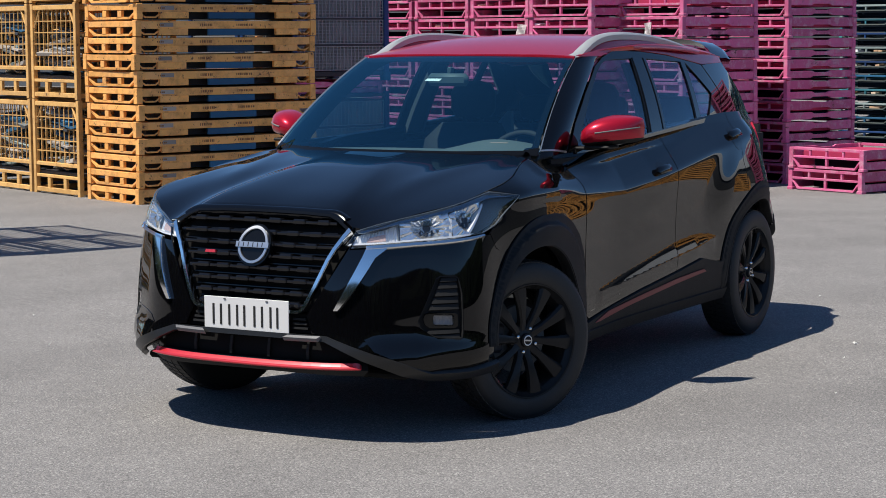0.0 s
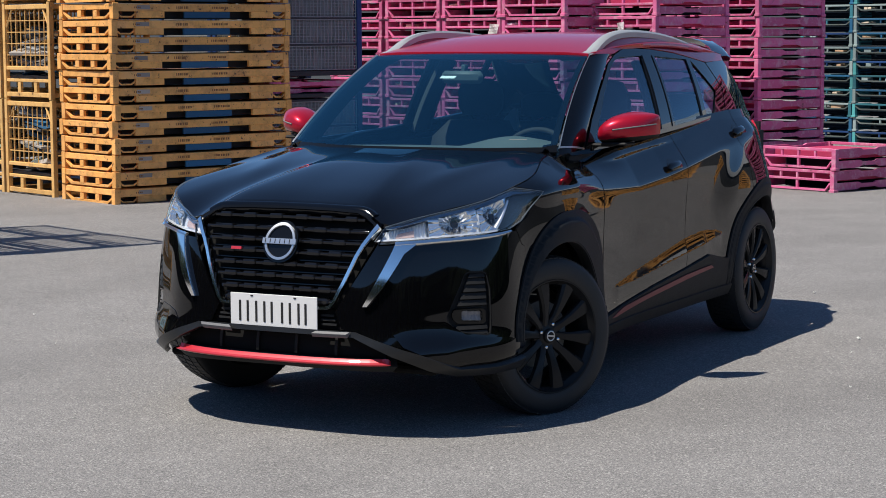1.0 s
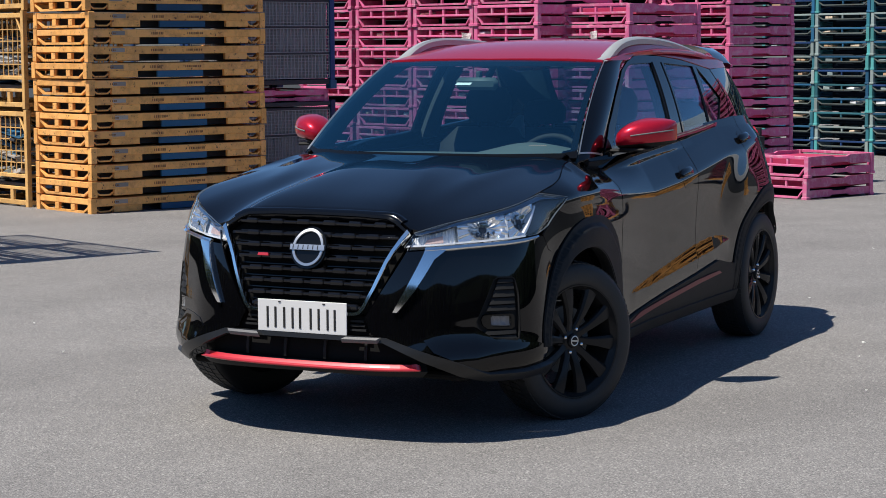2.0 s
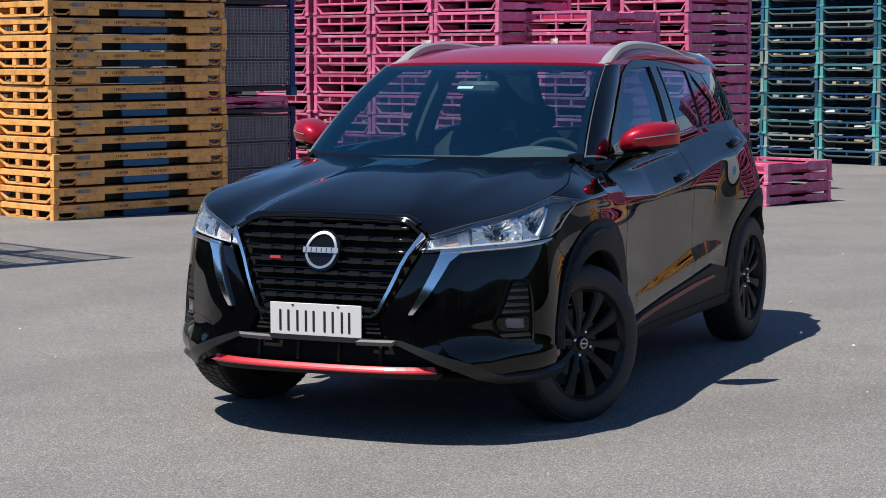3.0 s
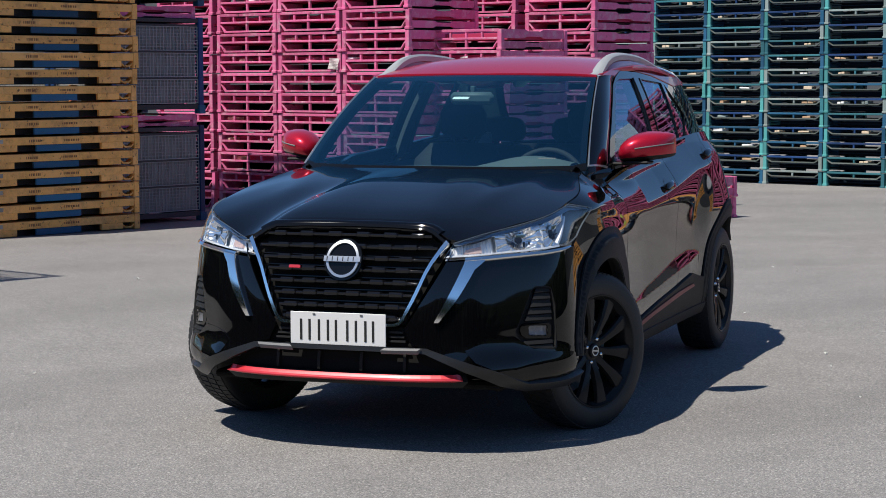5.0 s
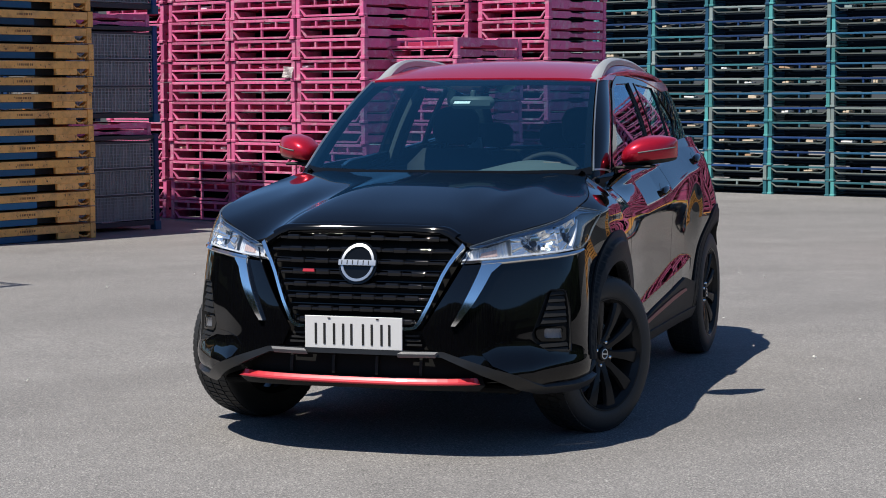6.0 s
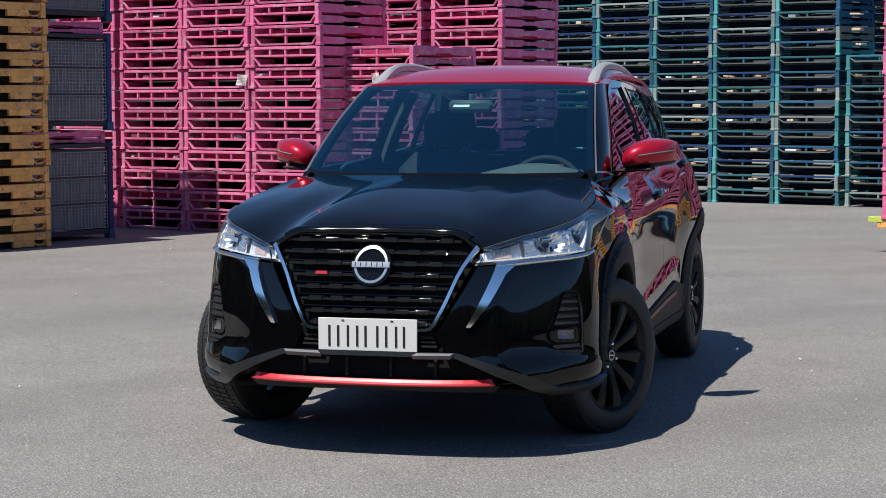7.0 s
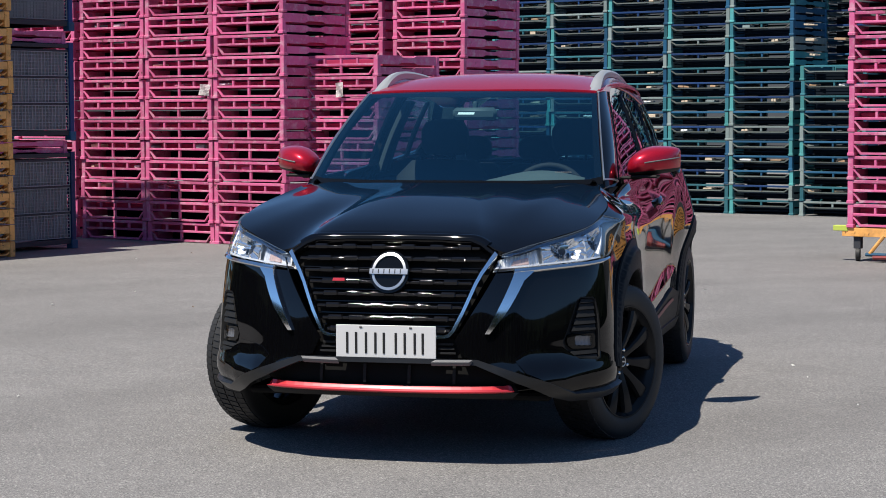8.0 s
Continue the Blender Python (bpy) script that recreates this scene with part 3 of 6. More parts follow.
def body(s, z):
    """The car's flank from nose to tail; s runs along the plan line from the middle of the nose, negative on the right side."""
    s, z = np.broadcast_arrays(np.asarray(s, float), np.asarray(z, float))
    a = np.abs(s)
    zz = z
    vals = np.array([f(zz) for f in _ST_F])
    k = np.clip(np.searchsorted(_ST_S, a) - 1, 0, len(_ST_S) - 2)
    t = (a - _ST_S[k]) / (_ST_S[k + 1] - _ST_S[k])
    t = np.clip(t * t * (3 - 2 * t), 0, 1)
    idx = np.arange(a.size).reshape(a.shape)
    flat = vals.reshape(len(_ST_F), -1)
    off = (flat[k.ravel(), idx.ravel()] * (1 - t.ravel()) + flat[k.ravel() + 1, idx.ravel()] * t.ravel()).reshape(a.shape)
    # shoulder bend: level below the line, leaning in above it
    zs = np.interp(a, [1.60, 1.95, 2.40, 2.735, 2.99, 3.55, 4.05, 4.4], [0.875, 0.880, 0.868, 0.893, 0.922, 0.995, 1.050, 1.07])
    env = np.clip((a - 1.66) / 0.30, 0, 1) * np.clip((4.50 - a) / 0.25, 0, 1)
    off = off + 0.46 * env * 0.007 * np.logaddexp(0.0, (z - zs) / 0.007)
    # haunches over both arches
    rise = np.clip((a - 3.32 - 0.9 * 0.03 * np.logaddexp(0.0, (z - 0.79) / 0.03)) / 0.32, 0, 1)
    fade = np.clip((4.46 - a) / 0.26, 0, 1)
    swell = np.exp(-(((z - 0.78) / np.where(z > 0.78, 0.165, 0.12)) ** 2))
    off = off - 0.034 * swell * rise * rise * (3 - 2 * rise) * fade * fade * (3 - 2 * fade)
    off = off - 0.010 * np.exp(-(((a - 1.52) / 0.20) ** 2) - ((z - 0.79) / 0.07) ** 2)
    # blade along the lower doors: swells slowly from below, steps back above
    zl = np.interp(a, [2.08, 2.34, 2.65, 3.00, 3.27, 3.40, 3.50], [0.438, 0.448, 0.476, 0.508, 0.530, 0.548, 0.557])
    wb = np.interp(a, [2.08, 2.35, 2.65, 3.00, 3.25, 3.40, 3.50], [0.008, 0.036, 0.047, 0.066, 0.062, 0.034, 0.006])
    env = np.clip((a - 2.08) / 0.06, 0, 1) * np.clip((3.52 - a) / 0.04, 0, 1)
    q = np.clip((z - zl) / wb, 0, 1)
    up = 0.24 * np.clip(1 + (z - zl) / 0.11, 0, 1)
    down = 0.24 - 0.275 * q + 0.035 * q * q
    off = off - wb * env * np.where(z < zl, up, down)
    # full bumper corners
    off = off - 0.042 * np.exp(-(((a - 0.92) / 0.18) ** 2))
    # belt crease from the wing along both doors: a narrow ledge that faces level
    zb = np.interp(a, [1.60, 1.82, 1.98, 2.26, 2.62, 3.06, 3.4], [0.984, 0.978, 0.986, 1.001, 1.026, 1.052, 1.07])
    wl = np.interp(a, [1.60, 1.82, 1.98, 2.26, 2.62, 3.06], [0.018, 0.036, 0.036, 0.026, 0.018, 0.010])
    env = np.clip((a - 1.60) / 0.10, 0, 1) * np.clip((3.15 - a) / 0.30, 0, 1)
    off = off - 0.58 * env * wl * 0.5 * (1 + np.tanh((z - zb) / (0.42 * wl)))
    e = 0.004
    dx, dy = PX(s + e) - PX(s - e), PY(s + e) - PY(s - e)
    n = np.sqrt(dx * dx + dy * dy) + 1e-9
    # inward normal of the plan line
    nx, ny = -dy / n, dx / n
    return np.stack([PX(s) + nx * off, PY(s) + ny * off, z], -1)


BELT_X = Spline([0.30, 0.45, 0.65, 1.0, 1.7, 2.3, 2.7, 3.0, 3.25], [0.682, 0.702, 0.714, 0.718, 0.710, 0.690, 0.660, 0.61, 0.53])
ROOF_EDGE = Spline([0.88, 0.95, 1.2, 1.6, 2.1, 2.6, 2.95, 3.2], [1.455, 1.468, 1.500, 1.525, 1.517, 1.478, 1.435, 1.40])
ROOF_MID = Spline([0.85, 0.905, 1.15, 1.6, 2.1, 2.6, 2.95, 3.25], [1.466, 1.481, 1.533, 1.571, 1.566, 1.532, 1.492, 1.45])


def cabin(y, z):
    """Side of the cabin, glass and pillars, on the car's left."""
    y, z = np.broadcast_arrays(np.asarray(y, float), np.asarray(z, float))
    q = z - 1.05
    return np.stack([BELT_X(y) - 0.20 * q - 0.38 * q * np.abs(q), y, z], -1)


def roof(x, y):
    x, y = np.broadcast_arrays(np.asarray(x, float), np.asarray(y, float))
    zc, ze = ROOF_MID(y), ROOF_EDGE(y)
    q = ze - 1.05
    xr = BELT_X(y) - 0.20 * q - 0.38 * q * q
    f = np.clip(np.abs(x) / xr, 0, 1.05)
    return np.stack([x, y, zc - (zc - ze) * (0.55 * f**2 + 0.45 * f**6)], -1)


def screen(a, b):
    """Windscreen: a from -1 to 1 across, b from 0 at the scuttle to 1 at the roof."""
    a, b = np.broadcast_arrays(np.asarray(a, float), np.asarray(b, float))
    x = a * (0.672 + (0.556 - 0.672) * b)
    y = (0.185 + 0.178 * a * a) * (1 - b) + (0.898 + 0.052 * a * a) * b - 0.045 * 4 * b * (1 - b) * (1 - 0.5 * a * a)
    z = (1.083 - 0.006 * a * a) * (1 - b) + (1.480 - 0.012 * a * a) * b + 0.018 * 4 * b * (1 - b)
    return np.stack([x, y, z], -1)


SEAM_Y = Spline([0, 0.25, 0.5, 0.75, 1], [0.545, 0.676, 0.862, 1.075, 1.19])
SEAM_Z = Spline([0, 0.25, 0.5, 0.75, 1], [1.060, 1.188, 1.312, 1.428, 1.466])


def pillar(u, v):
    """Front pillar: u from its foot to the roof, v from the windscreen to the door."""
    u, v = np.broadcast_arrays(np.asarray(u, float), np.asarray(v, float))
    p = screen(np.full(u.shape, 1.0), u * 1.0)
    q = cabin(SEAM_Y(u), SEAM_Z(u))
    w = v[..., None]
    out = np.array([0.80, -0.45, 0.35])
    return p * (1 - w) + q * w + out * (0.014 * 4 * w * (1 - w))


def rear_screen(a, b):
    a, b = np.broadcast_arrays(np.asarray(a, float), np.asarray(b, float))
    x = a * (0.60 + (0.50 - 0.60) * b)
    y = (3.27 - 0.16 * a * a) * (1 - b) + (2.98 - 0.10 * a * a) * b
    z = 1.10 * (1 - b) + (1.46 - 0.02 * a * a) * b
    return np.stack([x, y, z], -1)


# edge of the bonnet from the middle of the nose to the scuttle corner, in s and z on the flank
HOOD_EDGE_S = [0.0, 0.20, 0.30, 0.37, 0.42, 0.47, 0.70, 0.90, 1.09, 1.25, 1.40, 1.55, 1.76]
HOOD_EDGE_Z = [0.888, 0.888, 0.886, 0.876, 0.848, 0.830, 0.875, 0.914, 0.950, 0.975, 1.003, 1.036, 1.064]
HOOD_Z = Spline(HOOD_EDGE_S, HOOD_EDGE_Z)
HOOD_MID = Spline([-0.80, -0.74, -0.66, -0.5, -0.2, 0.1, 0.26], [0.875, 0.897, 0.925, 0.965, 1.020, 1.063, 1.083])


def hood(p, t):
    """Bonnet: p along its edge (flank s, signed), t from 0 at the scuttle to 1 at the edge."""
    p, t = np.broadcast_arrays(np.asarray(p, float), np.asarray(t, float))
    edge = body(p, HOOD_Z(np.abs(p)))
    ox = 0.625 * p / 1.76
    oy = 0.165 + 0.18 * (ox / 0.70) ** 2 + 0 * p
    x = ox + (edge[..., 0] - ox) * t
    y = oy + (edge[..., 1] - oy) * t

    def h(x, y):
        crease = 0.005 * np.exp(-(((np.abs(x) - (0.40 + 0.16 * np.clip(y + 0.6, 0, 1))) / 0.075) ** 2)) * np.clip((y + 0.75) / 0.5, 0, 1)
        return HOOD_MID(y) - 0.055 * (x / 0.68) ** 2 * (0.6 + 0.4 * np.clip((0.2 - y), 0, 1)) + crease

    z = h(x, y) + (edge[..., 2] - h(edge[..., 0], edge[..., 1])) * np.clip(t, 0, 2) ** 2.6
    # rolled front lip
    z = z + 0.008 * np.exp(-((p / 0.40) ** 6)) * np.clip(t / 0.4, 0, 1) * (1 - np.clip((t - 0.965) / 0.035, 0, 1) ** 2)
    return np.stack([x, y, z], -1)


# ---- car panels
from mathutils.geometry import tessellate_polygon


def subdivided(loops, step):
    """A flat polygon (with holes) cut along a grid, as points and faces."""
    flat = [p for lp in loops for p in lp]
    tris = tessellate_polygon([[Vector((u, v, 0)) for u, v in lp] for lp in loops])
    bm = bmesh.new()
    vs = [bm.verts.new((u, v, 0)) for u, v in flat]
    for t in tris:
        if len(set(t)) == 3:
            try:
                bm.faces.new([vs[i] for i in t])
            except ValueError:
                pass
    for ax in (0, 1):
        lo, hi = min(p[ax] for p in flat), max(p[ax] for p in flat)
        n = max(1, int(math.ceil((hi - lo) / step[ax])))
        for k in range(1, n):
            co, no = Vector(), Vector()
            co[ax], no[ax] = lo + (hi - lo) * k / n, 1.0
            bmesh.ops.bisect_plane(bm, geom=bm.verts[:] + bm.edges[:] + bm.faces[:], dist=1e-6, plane_co=co, plane_no=no)
    bmesh.ops.remove_doubles(bm, verts=bm.verts[:], dist=1e-5)
    bmesh.ops.triangulate(bm, faces=bm.faces[:])
    bm.verts.index_update()
    pts = np.array([(v.co.x, v.co.y) for v in bm.verts])
    faces = [[v.index for v in f.verts] for f in bm.faces]
    rim = [(e.verts[0].index, e.verts[1].index) for e in bm.edges if len(e.link_faces) == 1]
    bm.free()
    return pts, faces, rim


CAR_MID = np.array([0.0, 1.2, 0.75])


def panel(name, poly, surf, material, parent, off=0.0, thick=0.012, step=(0.05, 0.05), label="", holes=(), flip=False, mirror=False, puff=0.0):
    """A sheet on a surface, with its own edges: the polygon is in the surface's two parameters. off may be a function of the parameters."""
    pts, faces, rim = subdivided([poly, *holes], step)
    u, v = pts[:, 0], pts[:, 1]
    e = 0.003
    p = surf(u, v)
    du, dv = surf(u + e, v) - surf(u - e, v), surf(u, v + e) - surf(u, v - e)
    n = np.cross(du, dv)
    n /= np.linalg.norm(n, axis=1)[:, None] + 1e-12
    sign = np.sign((n * (p - CAR_MID)).sum(1).mean()) or 1.0
    n *= -sign if flip else sign
    o = off(u, v) if callable(off) else np.full(len(u), off)
    p = p + n * o[:, None]
    if callable(off):
        q = lambda a, b: surf(a, b) + n * off(a, b)[:, None]
        n2 = np.cross(q(u + e, v) - q(u - e, v), q(u, v + e) - q(u, v - e))
        n2 /= np.linalg.norm(n2, axis=1)[:, None] + 1e-12
        n = n2 * np.sign((n2 * n).sum(1))[:, None]
    if mirror:
        p, n = p * np.array([-1, 1, 1]), n * np.array([-1, 1, 1])
    verts, norms, out = list(p), list(n), []
    for f in faces:
        a, b, c = (p[i] for i in f)
        out.append(f if np.dot(np.cross(b - a, c - a), n[f[0]]) > 0 else f[::-1])
    edge_of = {}
    for f in out:
        for i in range(3):
            edge_of[(f[i], f[(i + 1) % 3])] = True
    for a, b in rim:
        if (a, b) not in edge_of:
            a, b = b, a
        d = p[b] - p[a]
        side = np.cross(d, n[a])
        ln = np.linalg.norm(side)
        if ln < 1e-9:
            continue
        side /= ln
        k = len(verts)
        verts += [p[a], p[b], p[b] - n[b] * thick, p[a] - n[a] * thick]
        s1 = side * 0.8 + n[a] * 0.3
        norms += [s1, s1, side, side]
        out.append([k + 1, k, k + 3, k + 2])
    me = bpy.data.meshes.new(name)
    me.from_pydata([tuple(w) for w in verts], [], out)
    me.materials.append(material)
    me.shade_smooth()
    me.normals_split_custom_set_from_vertices([tuple(w) for w in norms])
    ob = new(name, me)
    ob.parent = parent
    if label:
        ob["label"] = label
    return ob


def ribbon(path, width):
    """A strip polygon along a path; width one number or one for each point."""
    w = [width] * len(path) if isinstance(width, (int, float)) else width
    a, b = [], []
    for i, (u, v) in enumerate(path):
        p, q = path[max(0, i - 1)], path[min(len(path) - 1, i + 1)]
        du, dv = q[0] - p[0], q[1] - p[1]
        ln = math.hypot(du, dv)
        a.append((u - dv / ln * w[i] / 2, v + du / ln * w[i] / 2))
        b.append((u + dv / ln * w[i] / 2, v - du / ln * w[i] / 2))
    return a + b[::-1]


def arc(cu, cv, r, a0, a1, n=20, grow=None):
    out = []
    for k in range(n + 1):
        a = radians(a0 + (a1 - a0) * k / n)
        rr = r if grow is None else r * grow(math.degrees(a))
        out.append((cu + rr * math.cos(a), cv + rr * math.sin(a)))
    return out


SIDES = (False, True)
SF, SR = 1.411, 4.021          # flank position of the front and rear axle
WZ = 0.325                     # height of the wheel centres
car = empty("car", "glossy black crossover with red roof and mirrors, parked on asphalt", "car")


# bonnet
pts_edge = [(-1.76, 0.0), (1.76, 0.0), (1.76, 0.995), (-1.76, 0.995)]
bonnet = panel("bonnet", pts_edge, hood, M_PAINT, car, step=(0.055, 0.0125), thick=0.02)

# rolled front edge of the bonnet
bm = bmesh.new()
lip_pts = []
for k in range(41):
    q = -0.40 + 0.80 * k / 40
    p = body(np.array([q]), np.array([float(HOOD_Z(abs(q)))]))[0]
    lip_pts.append((p[0], p[1] + 0.022, p[2] - 0.012))
tube(bm, lip_pts, 0.026, 28)
part("bonnet_edge", bm, M_EDGE, bonnet, smooth=60)

# front wings
for mir in SIDES:
    wing = panel("front_wing", [(1.071, 0.793), (1.304, 0.928), (1.150, 0.957), (1.25, 0.972), (1.40, 1.000), (1.55, 1.033), (1.755, 1.064), (1.80, 1.085), (1.955, 1.085), (1.962, 0.9), (1.957, 0.60), (1.955, 0.38)]
                 + arc(SF + 0.02, WZ, 0.48, 6, 121, 26, lambda a: 1.0 - 0.10 * max(0.0, min(1.0, (a - 70) / 50.0))) + [(1.104, 0.733)], body, M_PAINT, car, mirror=mir, step=(0.04, 0.011))

# doors: skin, handle, lower cladding
for mir in SIDES:
    fd = panel("front_door", [(1.963, 0.36), (1.964, 0.56), (1.970, 0.9), (1.963, 1.075), (2.1, 1.085), (2.3, 1.095), (2.95, 1.122), (3.004, 1.125), (3.004, 0.43), (2.6, 0.39), (2.2, 0.345), (2.02, 0.33)], body, M_PAINT, car, mirror=mir, step=(0.025, 0.0075))
    rd = panel("rear_door", [(3.010, 0.43), (3.010, 1.125), (3.5, 1.150), (3.86, 1.168), (3.85, 1.02), (3.82, 0.92)] + arc(SR, WZ, 0.43, 114, 156, 10) + [(3.600, 0.43), (3.335, 0.45), (3.3, 0.45)], body, M_PAINT, car, mirror=mir, step=(0.025, 0.0075))
    panel("quarter_panel", [(3.866, 1.168), (3.856, 1.02), (3.826, 0.92)] + arc(SR, WZ, 0.43, 113, 30, 16) + [(4.52, 0.60), (4.56, 0.9), (4.50, 1.10), (4.30, 1.165)], body, M_PAINT, car, mirror=mir, step=(0.04, 0.011))
    for (hs, hz, dr) in ((2.845, 0.918, fd), (3.812, 1.040, rd)):
        grip = panel("handle_recess", arc(hs, hz - 0.004, 0.058, 0, 360, 24, lambda a: 1.0)[:-1], body, M_GLOSS, dr, off=0.001, thick=0.002, step=(0.02, 0.02), mirror=mir)
        panel("handle", [(hs - 0.085, hz + 0.008), (hs - 0.062, hz + 0.026), (hs + 0.06, hz + 0.036), (hs + 0.088, hz + 0.022), (hs + 0.06, hz + 0.002), (hs - 0.06, hz - 0.006)], body, M_PAINT, dr,
              off=lambda a, b, c=hs, e=hz: 0.022 * np.clip(1 - ((a - c) / 0.095) ** 2, 0, 1) ** 0.5 * np.clip(1 - ((b - e - 0.015 - 0.06 * (a - c)) / 0.024) ** 2, 0.05, 1) ** 0.5 + 0.004, thick=0.02, step=(0.010, 0.005), mirror=mir)
    # lower cladding and its red stripe
    clad = panel("sill_cladding", [(1.90, 0.27), (1.96, 0.318), (2.2, 0.348), (2.6, 0.395), (3.0, 0.432), (3.325, 0.468), (3.36, 0.463), (3.55, 0.428), (3.66, 0.436), (3.66, 0.27)], body, M_PLASTIC, car,
                 off=lambda a, b: 0.010 + 0.004 * np.clip((0.36 - b) / 0.06, 0, 1), thick=0.03, mirror=mir, label="matt black sill cladding")
    panel("stripe", [(2.06, 0.312), (2.2, 0.345), (2.6, 0.378), (3.002, 0.406), (3.33, 0.414), (3.365, 0.400), (3.0, 0.380), (2.5, 0.346), (2.12, 0.312)], body, M_REDSTRIPE, clad, off=0.0165, thick=0.003, mirror=mir, label="dull red stripe")
    panel("sill_edge", [(1.93, 0.285), (2.5, 0.292), (3.66, 0.292), (3.66, 0.24), (1.93, 0.24)], body, M_PLASTIC, clad, off=0.022, thick=0.02, mirror=mir)
    # arch cladding
    for cs, a0, a1, turns, radii in ((SF + 0.02, -10, 176, (-10, 0, 20, 30, 40, 52, 64, 78, 101, 114, 129, 142, 176), (0.525, 0.522, 0.548, 0.580, 0.592, 0.578, 0.552, 0.518, 0.487, 0.464, 0.440, 0.432, 0.428)),
                                     (SR, 36, 190, (36, 74, 104, 128, 150, 166, 190), (0.450, 0.487, 0.470, 0.455, 0.452, 0.456, 0.456))):
        inner = arc(cs, WZ, 0.396, a0, a1, 40)
        outer = arc(cs, WZ, 1.0, a0, a1, 40, lambda a, x=turns, y=radii: float(np.interp(a, x, y)))

        def flare(a, b, c=cs, x=turns, y=radii):
            """Flat outer band, a shallow step, then the lip swelling towards the opening."""
            rad = np.hypot(a - c, b - WZ)
            out = np.interp(np.degrees(np.arctan2(b - WZ, a - c)), x, y)
            f = np.clip((out - rad) / (out - 0.394), 0, 1)
            near = np.clip((a - c + 0.50) / 0.30, 0.35, 1) * (np.clip((0.48 - (a - c)) / 0.30, 0.0, 1) * (1 - 0.75 * np.clip((b - 0.45) / 0.20, 0, 1)) if c > 3 else 1.0)
            q = np.clip((f - 0.22) / 0.16, 0, 1)
            return 0.007 + near * (0.016 * q * q * (3 - 2 * q) + 0.016 * f)

        panel("arch_cladding", outer + inner[::-1], body, M_PLASTIC, car, off=flare, thick=0.05, step=(0.013, 0.013), mirror=mir, label="matt black arch cladding")
        panel("arch_lip", arc(cs, WZ, 0.400, a0, a1, 40) + arc(cs, WZ, 0.390, a0, a1, 40)[::-1], body, M_PLASTIC, car, off=lambda a, b, c=cs: 0.010 + 0.026 * np.clip(((a - c) + 0.50) / 0.30, 0.35, 1) * (np.clip((0.48 - (a - c)) / 0.30, 0.0, 1) * (1 - 0.75 * np.clip((b - 0.45) / 0.20, 0, 1)) if c > 3 else 1.0), thick=0.03, step=(0.05, 0.05), mirror=mir)


# nose ------------------------------------------------------------
def both(poly):
    """Closes a left half outline across the middle."""
    return poly + [(-u, v) for u, v in poly[::-1]]


